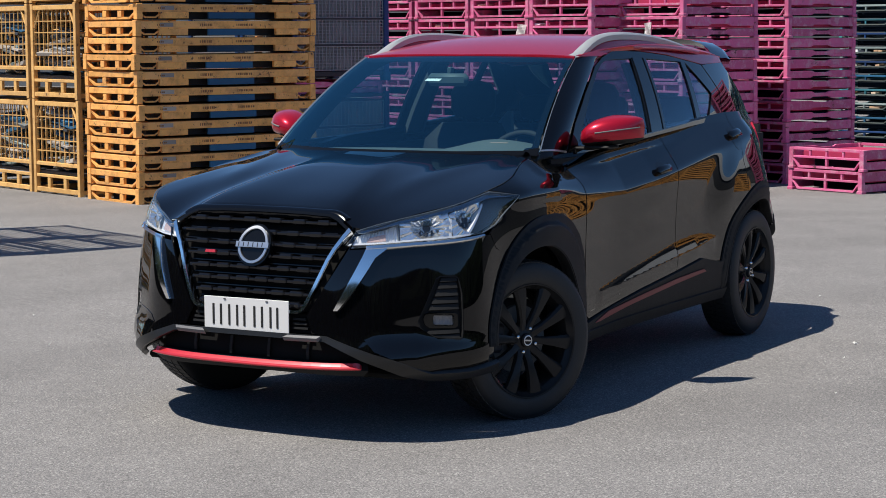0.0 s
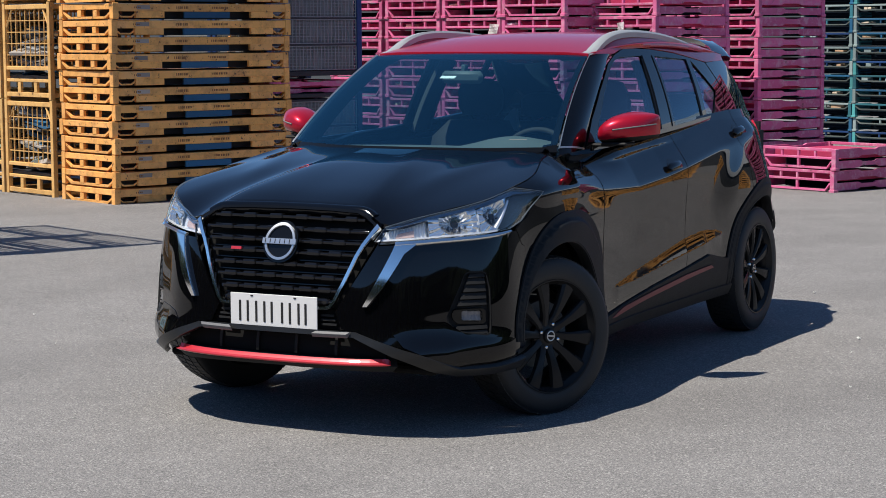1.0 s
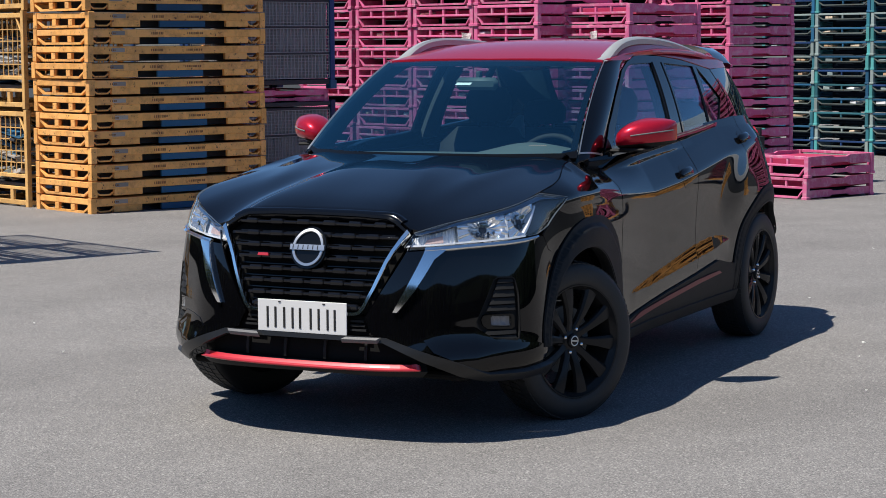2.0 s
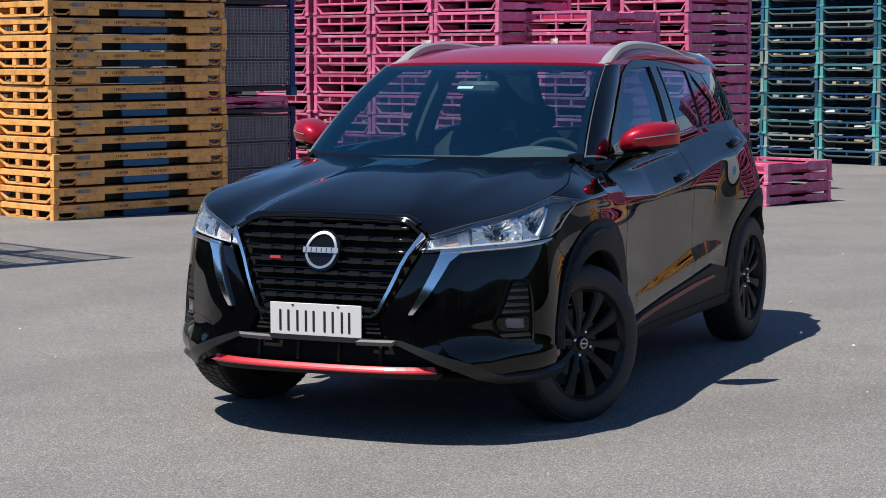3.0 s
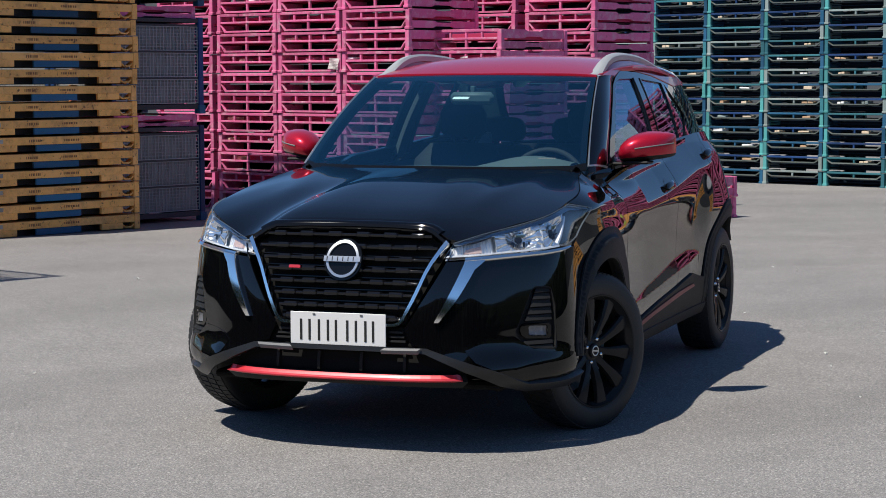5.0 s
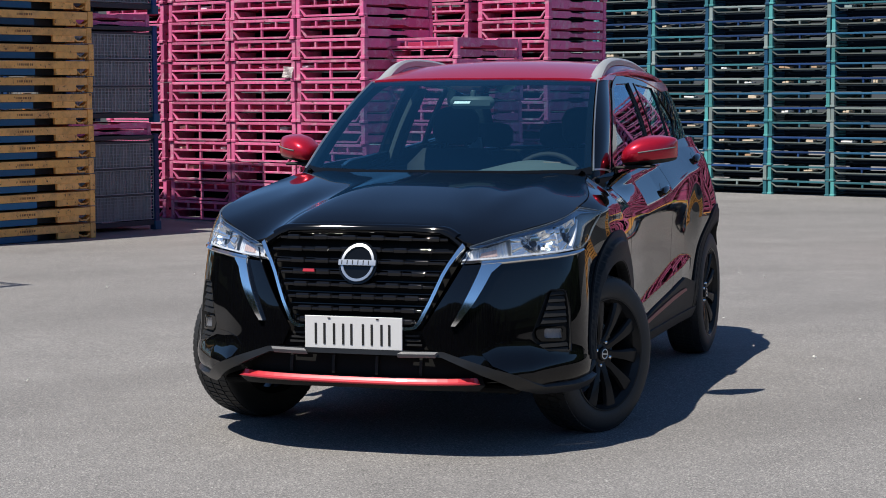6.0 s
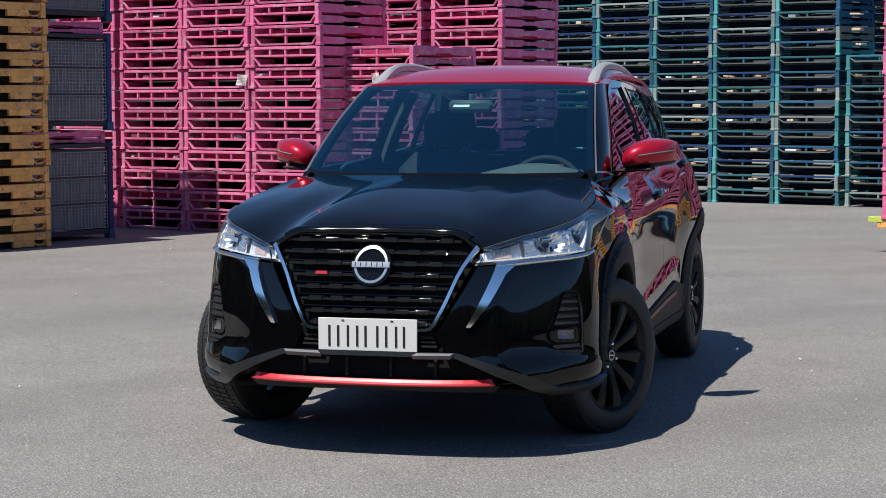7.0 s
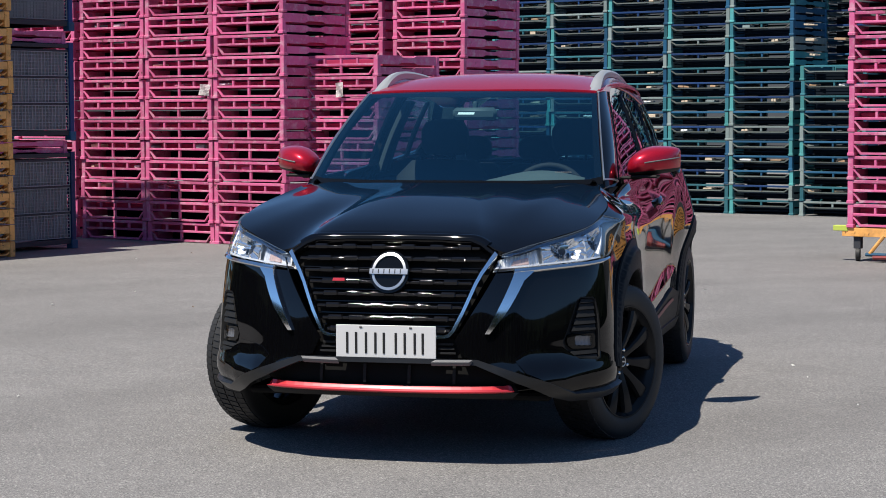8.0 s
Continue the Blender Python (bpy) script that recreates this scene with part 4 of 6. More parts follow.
POD = [(0.708, 0.478), (0.714, 0.450), (0.733, 0.430), (0.765, 0.414), (0.862, 0.398), (0.877, 0.404), (0.882, 0.43), (0.884, 0.580), (0.872, 0.640), (0.860, 0.648), (0.802, 0.650), (0.784, 0.640), (0.762, 0.592)]
for mir in SIDES:
    bumper = panel("bumper_corner", [(0.272, 0.497), (0.470, 0.806), (0.44, 0.752), (0.56, 0.758), (0.78, 0.772), (1.066, 0.790), (1.101, 0.730), (1.208, 0.706), (1.18, 0.670), (1.13, 0.60), (1.075, 0.50), (1.045, 0.44), (1.04, 0.305), (0.90, 0.300), (0.76, 0.300), (0.54, 0.358), (0.36, 0.418), (0.30, 0.432)],
                   body, M_PAINT, car, holes=[POD], mirror=mir, step=(0.035, 0.035))
    # fog lamp pocket
    panel("fog_pocket", POD, body, M_PLASTIC, bumper, off=-0.022, thick=0.002, mirror=mir, label="dark ribbed fog lamp pocket")
    inner = [(u + (0.815 - u) * 0.045, v + (0.53 - v) * 0.045) for u, v in POD]
    panel("pocket_rim", POD, body, M_PLASTIC, bumper, off=-0.002, thick=0.03, holes=[inner], mirror=mir, step=(0.03, 0.03))
    for z, h in ((0.406, 0.014), (0.425, 0.014), (0.518, 0.020), (0.543, 0.023), (0.571, 0.026), (0.600, 0.022), (0.626, 0.016)):
        a = float(np.interp(z + h, [0.42, 0.44, 0.53, 0.60, 0.66], [0.765, 0.738, 0.748, 0.778, 0.806]))
        panel("rib", [(a, z), (0.866, z), (0.866, z + h), (a + 0.010, z + h)], body, M_PLASTIC, bumper, off=lambda p, q, c=z: -0.004 - 0.28 * (q - c), thick=0.016, mirror=mir)
    fog = panel("fog_lamp", [(0.768, 0.468), (0.776, 0.459), (0.838, 0.455), (0.846, 0.463), (0.846, 0.489), (0.839, 0.496), (0.776, 0.499), (0.768, 0.491)], body, M_LENS, bumper, off=-0.010, thick=0.004, mirror=mir, step=(0.02, 0.02), label="small rectangular fog lamp")
    panel("lamp_bowl", [(0.770, 0.462), (0.844, 0.458), (0.844, 0.493), (0.770, 0.496)], body, M_FOG, fog, off=lambda a, b: -0.018 + 0.004 * np.abs((b - 0.478) / 0.019) ** 2 + 0.0015 * np.sin(a * 260.0), thick=0.01, mirror=mir, step=(0.004, 0.006))
    panel("lamp_surround", [(0.730, 0.484), (0.736, 0.462), (0.754, 0.449), (0.850, 0.444), (0.862, 0.452), (0.862, 0.495), (0.852, 0.503), (0.754, 0.508), (0.738, 0.502)], body, M_GLOSS, bumper, off=-0.008, thick=0.02, holes=[[(0.766, 0.466), (0.776, 0.457), (0.840, 0.453), (0.848, 0.463), (0.848, 0.490), (0.840, 0.498), (0.776, 0.501), (0.766, 0.492)]], mirror=mir)
    panel("bumper_scoop", [(0.500, 0.418), (0.535, 0.446), (0.60, 0.458), (0.700, 0.462), (0.770, 0.412), (0.80, 0.396), (0.96, 0.383), (1.0, 0.37), (1.0, 0.292), (0.90, 0.288), (0.76, 0.288), (0.62, 0.331), (0.54, 0.365)], body, M_PAINT, bumper,
          off=lambda a, b: 0.002 + 1.0 * np.clip(np.interp(a, [0.5, 0.565, 0.70, 0.77, 0.83, 0.95], [0.432, 0.460, 0.462, 0.425, 0.402, 0.390]) - b, 0, 0.2) ** 2 * np.clip((a - 0.48) / 0.06, 0, 1), thick=0.03, mirror=mir, step=(0.02, 0.02))
    # chrome blade and lamp underline
    panel("chrome_blade", [(0.388, 0.520), (0.405, 0.520), (0.470, 0.600), (0.552, 0.722), (0.600, 0.755), (0.600, 0.768), (0.520, 0.768), (0.506, 0.738)], body, M_CHROME, bumper, off=lambda a, b: 0.018 - 0.4 * (b - 0.62) ** 2, thick=0.02, mirror=mir, step=(0.02, 0.03), label="bright chrome blade")
    panel("chrome_line", ribbon([(0.515, 0.761), (0.60, 0.766), (0.70, 0.772), (0.85, 0.780), (0.95, 0.787), (1.015, 0.793)], [0.013, 0.012, 0.011, 0.010, 0.009, 0.006]), body, M_CHROME, bumper, off=lambda a, b: 0.010 - 0.5 * (b - (0.764 + (a - 0.56) * 0.063)), thick=0.02, mirror=mir, step=(0.04, 0.01))
    # chrome V of the grille
    panel("chrome_v", ribbon([(0.150, 0.506), (0.232, 0.508), (0.250, 0.514), (0.266, 0.532), (0.302, 0.602), (0.352, 0.712), (0.376, 0.752), (0.415, 0.800), (0.440, 0.826)], [0.011, 0.012, 0.013, 0.013, 0.0125, 0.013, 0.014, 0.016, 0.016]), body, M_CHROME, car, off=lambda a, b: 0.010 + 0.002 * np.sin(a * 30.0), thick=0.03, mirror=mir, step=(0.03, 0.03), label="chrome V trim round the grille")

# grille: dark back, rim and staggered bars
GR = both([(0.0, 0.882), (0.20, 0.881), (0.33, 0.876), (0.375, 0.862), (0.445, 0.818), (0.262, 0.512), (0.235, 0.500), (0.0, 0.500)][::-1])
grille = panel("grille", GR, body, M_VOID, car, off=-0.045, thick=0.004, step=(0.06, 0.06), label="gloss black grille of staggered bars")
panel("grille_top_rim", both([(0.0, 0.879), (0.20, 0.878), (0.328, 0.873), (0.371, 0.858), (0.436, 0.816), (0.448, 0.822), (0.38, 0.866), (0.335, 0.882), (0.2, 0.888), (0.0, 0.888)]), body, M_GLOSS, grille, off=0.002, thick=0.04)
GRILLE_W = Spline([0.50, 0.54, 0.60, 0.70, 0.75, 0.80, 0.83, 0.87], [0.248, 0.266, 0.298, 0.344, 0.370, 0.408, 0.400, 0.345])


def grille_bar(name, runs, z, h, proud, depth, taper=0.004):
    """Bars swept along the nose; each run is a stretch of s, with chamfered ends, a sloping top and a blunt front edge."""
    bm = bmesh.new()
    for s0, s1 in runs:
        n = max(1, int((s1 - s0) / 0.03))
        cut = [(s0, 0.55, -taper)] + [(s0 + taper + (s1 - s0 - 2 * taper) * k / n, 1.0, 0.0) for k in range(n + 1)] + [(s1, 0.55, -taper)]
        rings = []
        for q, f, back in cut:
            p = body(np.array([q]), np.array([z]))[0]
            t = body(np.array([q + 0.01]), np.array([z]))[0] - body(np.array([q - 0.01]), np.array([z]))[0]
            out = Vector((t[1], -t[0], 0)).normalized()
            # rounded upper edge, turned in four facets
            prof = [(-depth, 0.46 * h)] + [(-0.291 * h * u, h * v) for u, v in ((1.0, 0.5), (0.67, 0.444), (0.39, 0.367), (0.165, 0.277), (0.0, 0.177))] + [(0.0, -0.30 * h), (-0.18 * h, -0.5 * h), (-depth, -0.5 * h)]
            rings.append([bm.verts.new(Vector(p) + out * (proud + back + d) + Vector((0, 0, f * v))) for d, v in prof])
        for a, b in zip(rings, rings[1:]):
            for k in range(len(prof) - 1):
                bm.faces.new((a[k], b[k], b[k + 1], a[k + 1]))
        bm.faces.new(rings[0])
        bm.faces.new(rings[-1][::-1])
    bmesh.ops.recalc_face_normals(bm, faces=bm.faces)
    return part(name, bm, M_GRILLE, grille, smooth=20)


# eight rows; the blocks on them stand in columns that draw together downwards
for zz, pitch in ((0.846, 0.121), (0.801, 0.111), (0.757, 0.105), (0.713, 0.100), (0.666, 0.096), (0.620, 0.091), (0.573, 0.086), (0.530, 0.082)):
    w = float(GRILLE_W(zz)) - 0.012
    grille_bar("bar", [(-w, w)], zz, 0.013, -0.010, 0.030)
    n = int(w / pitch + 0.35)
    mids = [(k + 0.5) * pitch for k in range(-n, n)]
    for m in mids:
        if abs(m) < w - 0.012:
            grille_bar("block", [(max(-w, m - 0.030), min(w, m + 0.030))], zz + 0.002, 0.0225, -0.003, 0.030)
    panel("shelf", [(-w, zz - 0.025), (w, zz - 0.025), (w, zz - 0.021), (-w, zz - 0.021)], body, M_GLOSS, grille, off=-0.030, thick=0.012, step=(0.06, 0.02))
panel("red_badge", [(-0.231, 0.717), (-0.181, 0.717), (-0.183, 0.728), (-0.229, 0.728)], body, M_REDBAR, grille, off=0.004, thick=0.01, label="small red bar")
# round emblem: ring and cross bar, plain shapes
EMC, EMR = 0.752, 0.070
ring_o = arc(0, EMC, EMR, 0, 360, 48)[:-1]
ring_i = arc(0, EMC, EMR - 0.010, 0, 360, 48)[:-1]
emblem = panel("emblem", arc(0, EMC, EMR + 0.010, 0, 360, 48)[:-1], body, M_GLOSS, grille, off=0.006, thick=0.03, step=(0.03, 0.03), label="round emblem, plain ring and bar")
panel("ring", ring_o, body, M_SILVER, emblem, off=0.014, thick=0.012, holes=[ring_i], step=(0.03, 0.03))
panel("cross_bar", [(-0.078, EMC - 0.010), (0.078, EMC - 0.010), (0.078, EMC + 0.010), (-0.078, EMC + 0.010)], body, M_SILVER, emblem, off=0.019, thick=0.012, step=(0.03, 0.03))
for k in range(6):
    a = -0.066 + k * 0.0225
    panel("bar_mark", [(a, EMC - 0.008), (a + 0.004, EMC - 0.008), (a + 0.004, EMC + 0.008), (a, EMC + 0.008)], body, M_INK, emblem, off=0.0195, thick=0.001)

# lower nose
panel("lower_mesh", both([(0.0, 0.500), (0.262, 0.500), (0.31, 0.428), (0.0, 0.428)][::-1]), body, M_VOID, car, off=-0.03, thick=0.004, label="dark lower intake")
for mir in SIDES:
    for k in range(3):
        z = 0.442 + k * 0.017
        panel("intake_slat", [(0.205, z), (0.262 + 0.02 * (2 - k) * 0.3, z), (0.262 + 0.02 * (2 - k) * 0.3, z + 0.008), (0.205, z + 0.008)], body, M_PLASTIC, car, off=-0.012, thick=0.012, mirror=mir)
panel("intake", both([(0.0, 0.412), (0.36, 0.410), (0.56, 0.318), (0.54, 0.292), (0.0, 0.292)][::-1]), body, M_VOID, car, off=-0.05, thick=0.004, label="dark lower intake")
for a in (-0.28, -0.10, 0.08, 0.26):
    panel("intake_rib", [(a, 0.315), (a + 0.012, 0.315), (a + 0.012, 0.402), (a, 0.402)], body, M_PLASTIC, car, off=-0.036, thick=0.01)
lip = panel("lip_trim", both([(0.0, 0.424), (0.30, 0.424), (0.360, 0.421), (0.54, 0.355), (0.76, 0.292), (0.90, 0.292), (1.06, 0.302), (1.06, 0.268), (0.90, 0.262), (0.76, 0.262), (0.64, 0.288), (0.50, 0.333), (0.352, 0.400), (0.30, 0.404), (0.0, 0.404)][::-1]),
            body, M_LIP, car, off=lambda a, b: 0.008 + 0.024 * np.clip((np.abs(a) - 0.34) / 0.3, 0, 1), thick=0.022, step=(0.04, 0.02), label="dark grey lip trim")
for mir in SIDES:
    panel("lip_ledge", [(0.185, 0.409), (0.330, 0.411), (0.341, 0.421), (0.20, 0.419)], body, M_LEDGE, lip, off=lambda a, b: 0.026 - 0.9 * (b - 0.410), thick=0.02, step=(0.04, 0.005), mirror=mir, label="grey ledge beside the plate")
panel("red_bar", both([(0.462, 0.3095), (0.495, 0.303), (0.462, 0.2965)][::-1]), body, M_REDBAR, car, off=lambda a, b: 0.006 + 0.009 * (1 - (a / 0.5) ** 2) + 0.008 * np.cos(np.clip((b - 0.303) / 0.0065, -1, 1) * 1.4), thick=0.03, step=(0.04, 0.003), label="bright red lower bar")
panel("lower_lip", both([(0.0, 0.291), (0.46, 0.291), (0.52, 0.286), (0.50, 0.262), (0.0, 0.268)][::-1]), body, M_PLASTIC, car, off=-0.004, thick=0.05, step=(0.05, 0.02))
bm = bmesh.new()
box(bm, (-0.46, -0.79, 0.30), (0.46, -0.74, 0.51))
part("intake_back", bm, M_VOID, car)
bm = bmesh.new()
box(bm, (-0.62, -0.70, 0.245), (0.62, 3.05, 0.275), 0.01)
part("underbody", bm, M_VOID, car)

# number plate: plain bars for the letters
plate = empty("plate")
plate.parent = car
plate["label"] = "white plate with bold black letters drawn as bars"
bm = bmesh.new()
box(bm, (-0.201, -0.8745, 0.4185), (0.201, -0.8705, 0.5505), 0.0015)
part("plate_board", bm, M_WHITE, plate)
for x0, x1 in ((-0.160, -0.151), (-0.124, -0.115), (-0.084, -0.075), (-0.046, -0.037), (-0.012, -0.003), (0.036, 0.045), (0.072, 0.081), (0.112, 0.121), (0.144, 0.153)):
    bm = bmesh.new()
    box(bm, (x0, -0.8765, 0.440), (x1, -0.8747, 0.522))
    part("letter_bar", bm, M_INK, plate)
for x in (-0.10, 0.10):
    bm = bmesh.new()
    box(bm, (x - 0.006, -0.8775, 0.540), (x + 0.006, -0.8748, 0.5445), 0.001)
    part("screw", bm, M_PLASTIC, plate)

# headlamps
LAMP = [(0.425, 0.768), (0.60, 0.776), (0.85, 0.790), (1.010, 0.801), (1.112, 0.825), (1.200, 0.872), (1.300, 0.927), (1.125, 0.950), (1.00, 0.932), (0.80, 0.893), (0.60, 0.853), (0.468, 0.822)]
for mir in SIDES:
    lamp = empty("headlamp")
    lamp.parent = car
    lamp["label"] = "clear headlamp with chrome reflectors"
    panel("housing", LAMP, body, M_LAMPWHITE, lamp, off=-0.050, thick=0.004, mirror=mir)
    panel("lens", LAMP, body, M_LENS, lamp, off=0.004, thick=0.006, mirror=mir, step=(0.04, 0.04)).visible_shadow = False
    panel("upper_mask", [(0.468, 0.822), (0.60, 0.853), (0.80, 0.893), (1.00, 0.932), (1.125, 0.950), (1.300, 0.927), (1.12, 0.932), (1.0, 0.914), (0.80, 0.878), (0.60, 0.839), (0.50, 0.818)][::-1], body, M_MASK, lamp, off=-0.006, thick=0.02, mirror=mir)
    panel("corner_mask", [(0.960, 0.806), (1.012, 0.806), (1.108, 0.829), (1.195, 0.875), (1.290, 0.927), (1.12, 0.931), (1.068, 0.914), (0.950, 0.812)], body, M_LIP, lamp, off=-0.020, thick=0.02, mirror=mir)
    panel("silver_floor", [(0.43, 0.770), (0.60, 0.778), (0.85, 0.792), (0.95, 0.797), (0.95, 0.804), (0.85, 0.799), (0.60, 0.784), (0.44, 0.777)], body, M_LAMPWHITE, lamp, off=-0.006, thick=0.03, mirror=mir)
    # frosted inner cell, then two round bowls with fluted walls
    for (a, b, z0, z1, f) in ((0.45, 0.655, 0.776, 0.850, M_LAMPWHITE), (0.660, 0.865, 0.784, 0.890, M_REFLECT), (0.870, 1.10, 0.795, 0.930, M_REFLECT)):
        slope = 0.20
        poly = [(a, z0), (b - (0.145 if b > 1.05 else 0.0), z0 + (b - a) * 0.055), (b - (0.03 if b > 1.05 else 0.0), z0 + (b - a) * 0.055 + (z1 - z0) * 0.96), (a, z1 - (b - a) * slope * 0.95)]
        cu, cv, w = (a + b) / 2 + (-0.012 if b > 1.05 else 0.01), (z0 + z1) / 2 + 0.004, (b - a) / 2

        def bowl(u, v, cu=cu, cv=cv, w=w, flat=f is M_LAMPWHITE):
            rad = np.hypot((u - cu) * 0.75, v - cv)
            th = np.arctan2(v - cv, (u - cu) * 0.75)
            if flat:
                return -0.034 + 0.003 * np.sin(u * 420.0)
            return -0.056 + 0.046 * np.clip(rad / (w * 0.52), 0, 1.0) ** 2 + 0.0022 * np.sin(th * 15.0) * np.clip(rad / 0.03, 0, 1)
        panel("reflector", poly, body, f, lamp, off=bowl, thick=0.012, mirror=mir, step=(0.004, 0.005))
        if f is M_REFLECT:
            panel("bulb_socket", arc(cu, cv, 0.017, 0, 360, 20)[:-1], body, M_DARK, lamp, off=-0.046, thick=0.01, mirror=mir, step=(0.01, 0.01), label="dark bulb socket")
            panel("bulb_shade", [(cu - 0.020, cv + 0.004), (cu + 0.024, cv + 0.006), (cu + 0.020, cv + 0.020), (cu - 0.014, cv + 0.018)], body, M_CHROME, lamp, off=lambda u, v, cv=cv: -0.030 + 0.3 * (v - cv), thick=0.016, mirror=mir, step=(0.006, 0.006))
            for q in range(4):
                ru = cu - 0.036 + q * 0.024
                panel("baffle", [(ru, cv - 0.034), (ru + 0.005, cv - 0.034), (ru + 0.009, cv - 0.012), (ru + 0.004, cv - 0.012)], body, M_DARK if q % 2 else M_GLOSS, lamp, off=-0.030, thick=0.012, mirror=mir)
            if b > 1.05:
                continue
            panel("cell_wall", [(b - 0.012, z0 + 0.012), (b - 0.002, z0 + 0.012), (b + 0.012, z1 - 0.02), (b + 0.002, z1 - 0.02)], body, M_LAMPWHITE, lamp, off=-0.010, thick=0.03, mirror=mir)
    rim = [(0.960, 0.7985), (1.010, 0.801), (1.112, 0.825), (1.200, 0.872), (1.300, 0.927), (1.125, 0.950), (1.00, 0.932), (0.80, 0.893), (0.60, 0.853), (0.468, 0.822)]
    panel("lens_edge", ribbon(rim[:5], [0.002, 0.0025, 0.0025, 0.002, 0.0015]), body, M_LENSEDGE, lamp, off=0.006, thick=0.008, mirror=mir, step=(0.04, 0.01))
    panel("lens_edge", ribbon(rim[4:], [0.0015, 0.002, 0.002, 0.002, 0.0015, 0.0015]), body, M_LENSEDGE, lamp, off=0.006, thick=0.008, mirror=mir, step=(0.04, 0.01))
    panel("inner_rim", ribbon([(0.945, 0.806), (1.005, 0.858), (1.066, 0.912)], [0.010, 0.009, 0.008]), body, M_LAMPWHITE, lamp, off=-0.010, thick=0.03, mirror=mir, step=(0.03, 0.01))
    panel("indicator", [(0.515, 0.788), (0.60, 0.791), (0.60, 0.818), (0.525, 0.804)], body, M_AMBER, lamp, off=-0.026, thick=0.01, mirror=mir, step=(0.02, 0.02), label="frosted pale indicator")
    for k in range(9):
        a = 0.500 + k * 0.0145
        panel("flute", [(a, 0.781), (a + 0.004, 0.781), (a + 0.006, 0.812 + k * 0.0028), (a + 0.002, 0.812 + k * 0.0028)], body, M_LENS, lamp, off=-0.012, thick=0.004, mirror=mir)

# cabin ------------------------------------------------------------
wind = panel("windscreen", [(-0.985, -0.035), (0.985, -0.035), (0.985, 0.985), (-0.985, 0.985)], screen, M_GLASS, car, thick=0.005, step=(0.08, 0.06), label="tinted windscreen")
wind.visible_shadow = False
panel("screen_band", [(-0.985, 0.985), (0.985, 0.985), (0.985, 0.945), (0.6, 0.935), (0.0, 0.915), (-0.6, 0.935), (-0.985, 0.945)][::-1], screen, M_GLOSS, wind, off=-0.006, thick=0.002)
panel("screen_foot", [(-0.99, -0.04), (0.99, -0.04), (0.985, 0.030), (0.90, 0.002), (0.5, -0.012), (-0.5, -0.012), (-0.90, 0.002), (-0.985, 0.030)], screen, M_GLOSS, wind, off=0.001, thick=0.002)
for sgn in (-1, 1):
    panel("screen_edge", [(sgn * 0.985, 0.0), (sgn * 0.945, 0.04), (sgn * 0.945, 0.95), (sgn * 0.985, 0.99)], screen, M_GLOSS, wind, off=-0.006, thick=0.002)
panel("sticker", [(-0.085, 0.680), (0.045, 0.680), (0.045, 0.708), (-0.085, 0.708)], screen, M_PAPER, wind, off=-0.004, thick=0.0005)
for k in range(9):
    panel("etched_mark", [(0.695 + k * 0.012, 0.065), (0.702 + k * 0.012, 0.065), (0.702 + k * 0.012, 0.072), (0.695 + k * 0.012, 0.072)], screen, M_GREYTRIM, wind, off=0.001, thick=0.0005)
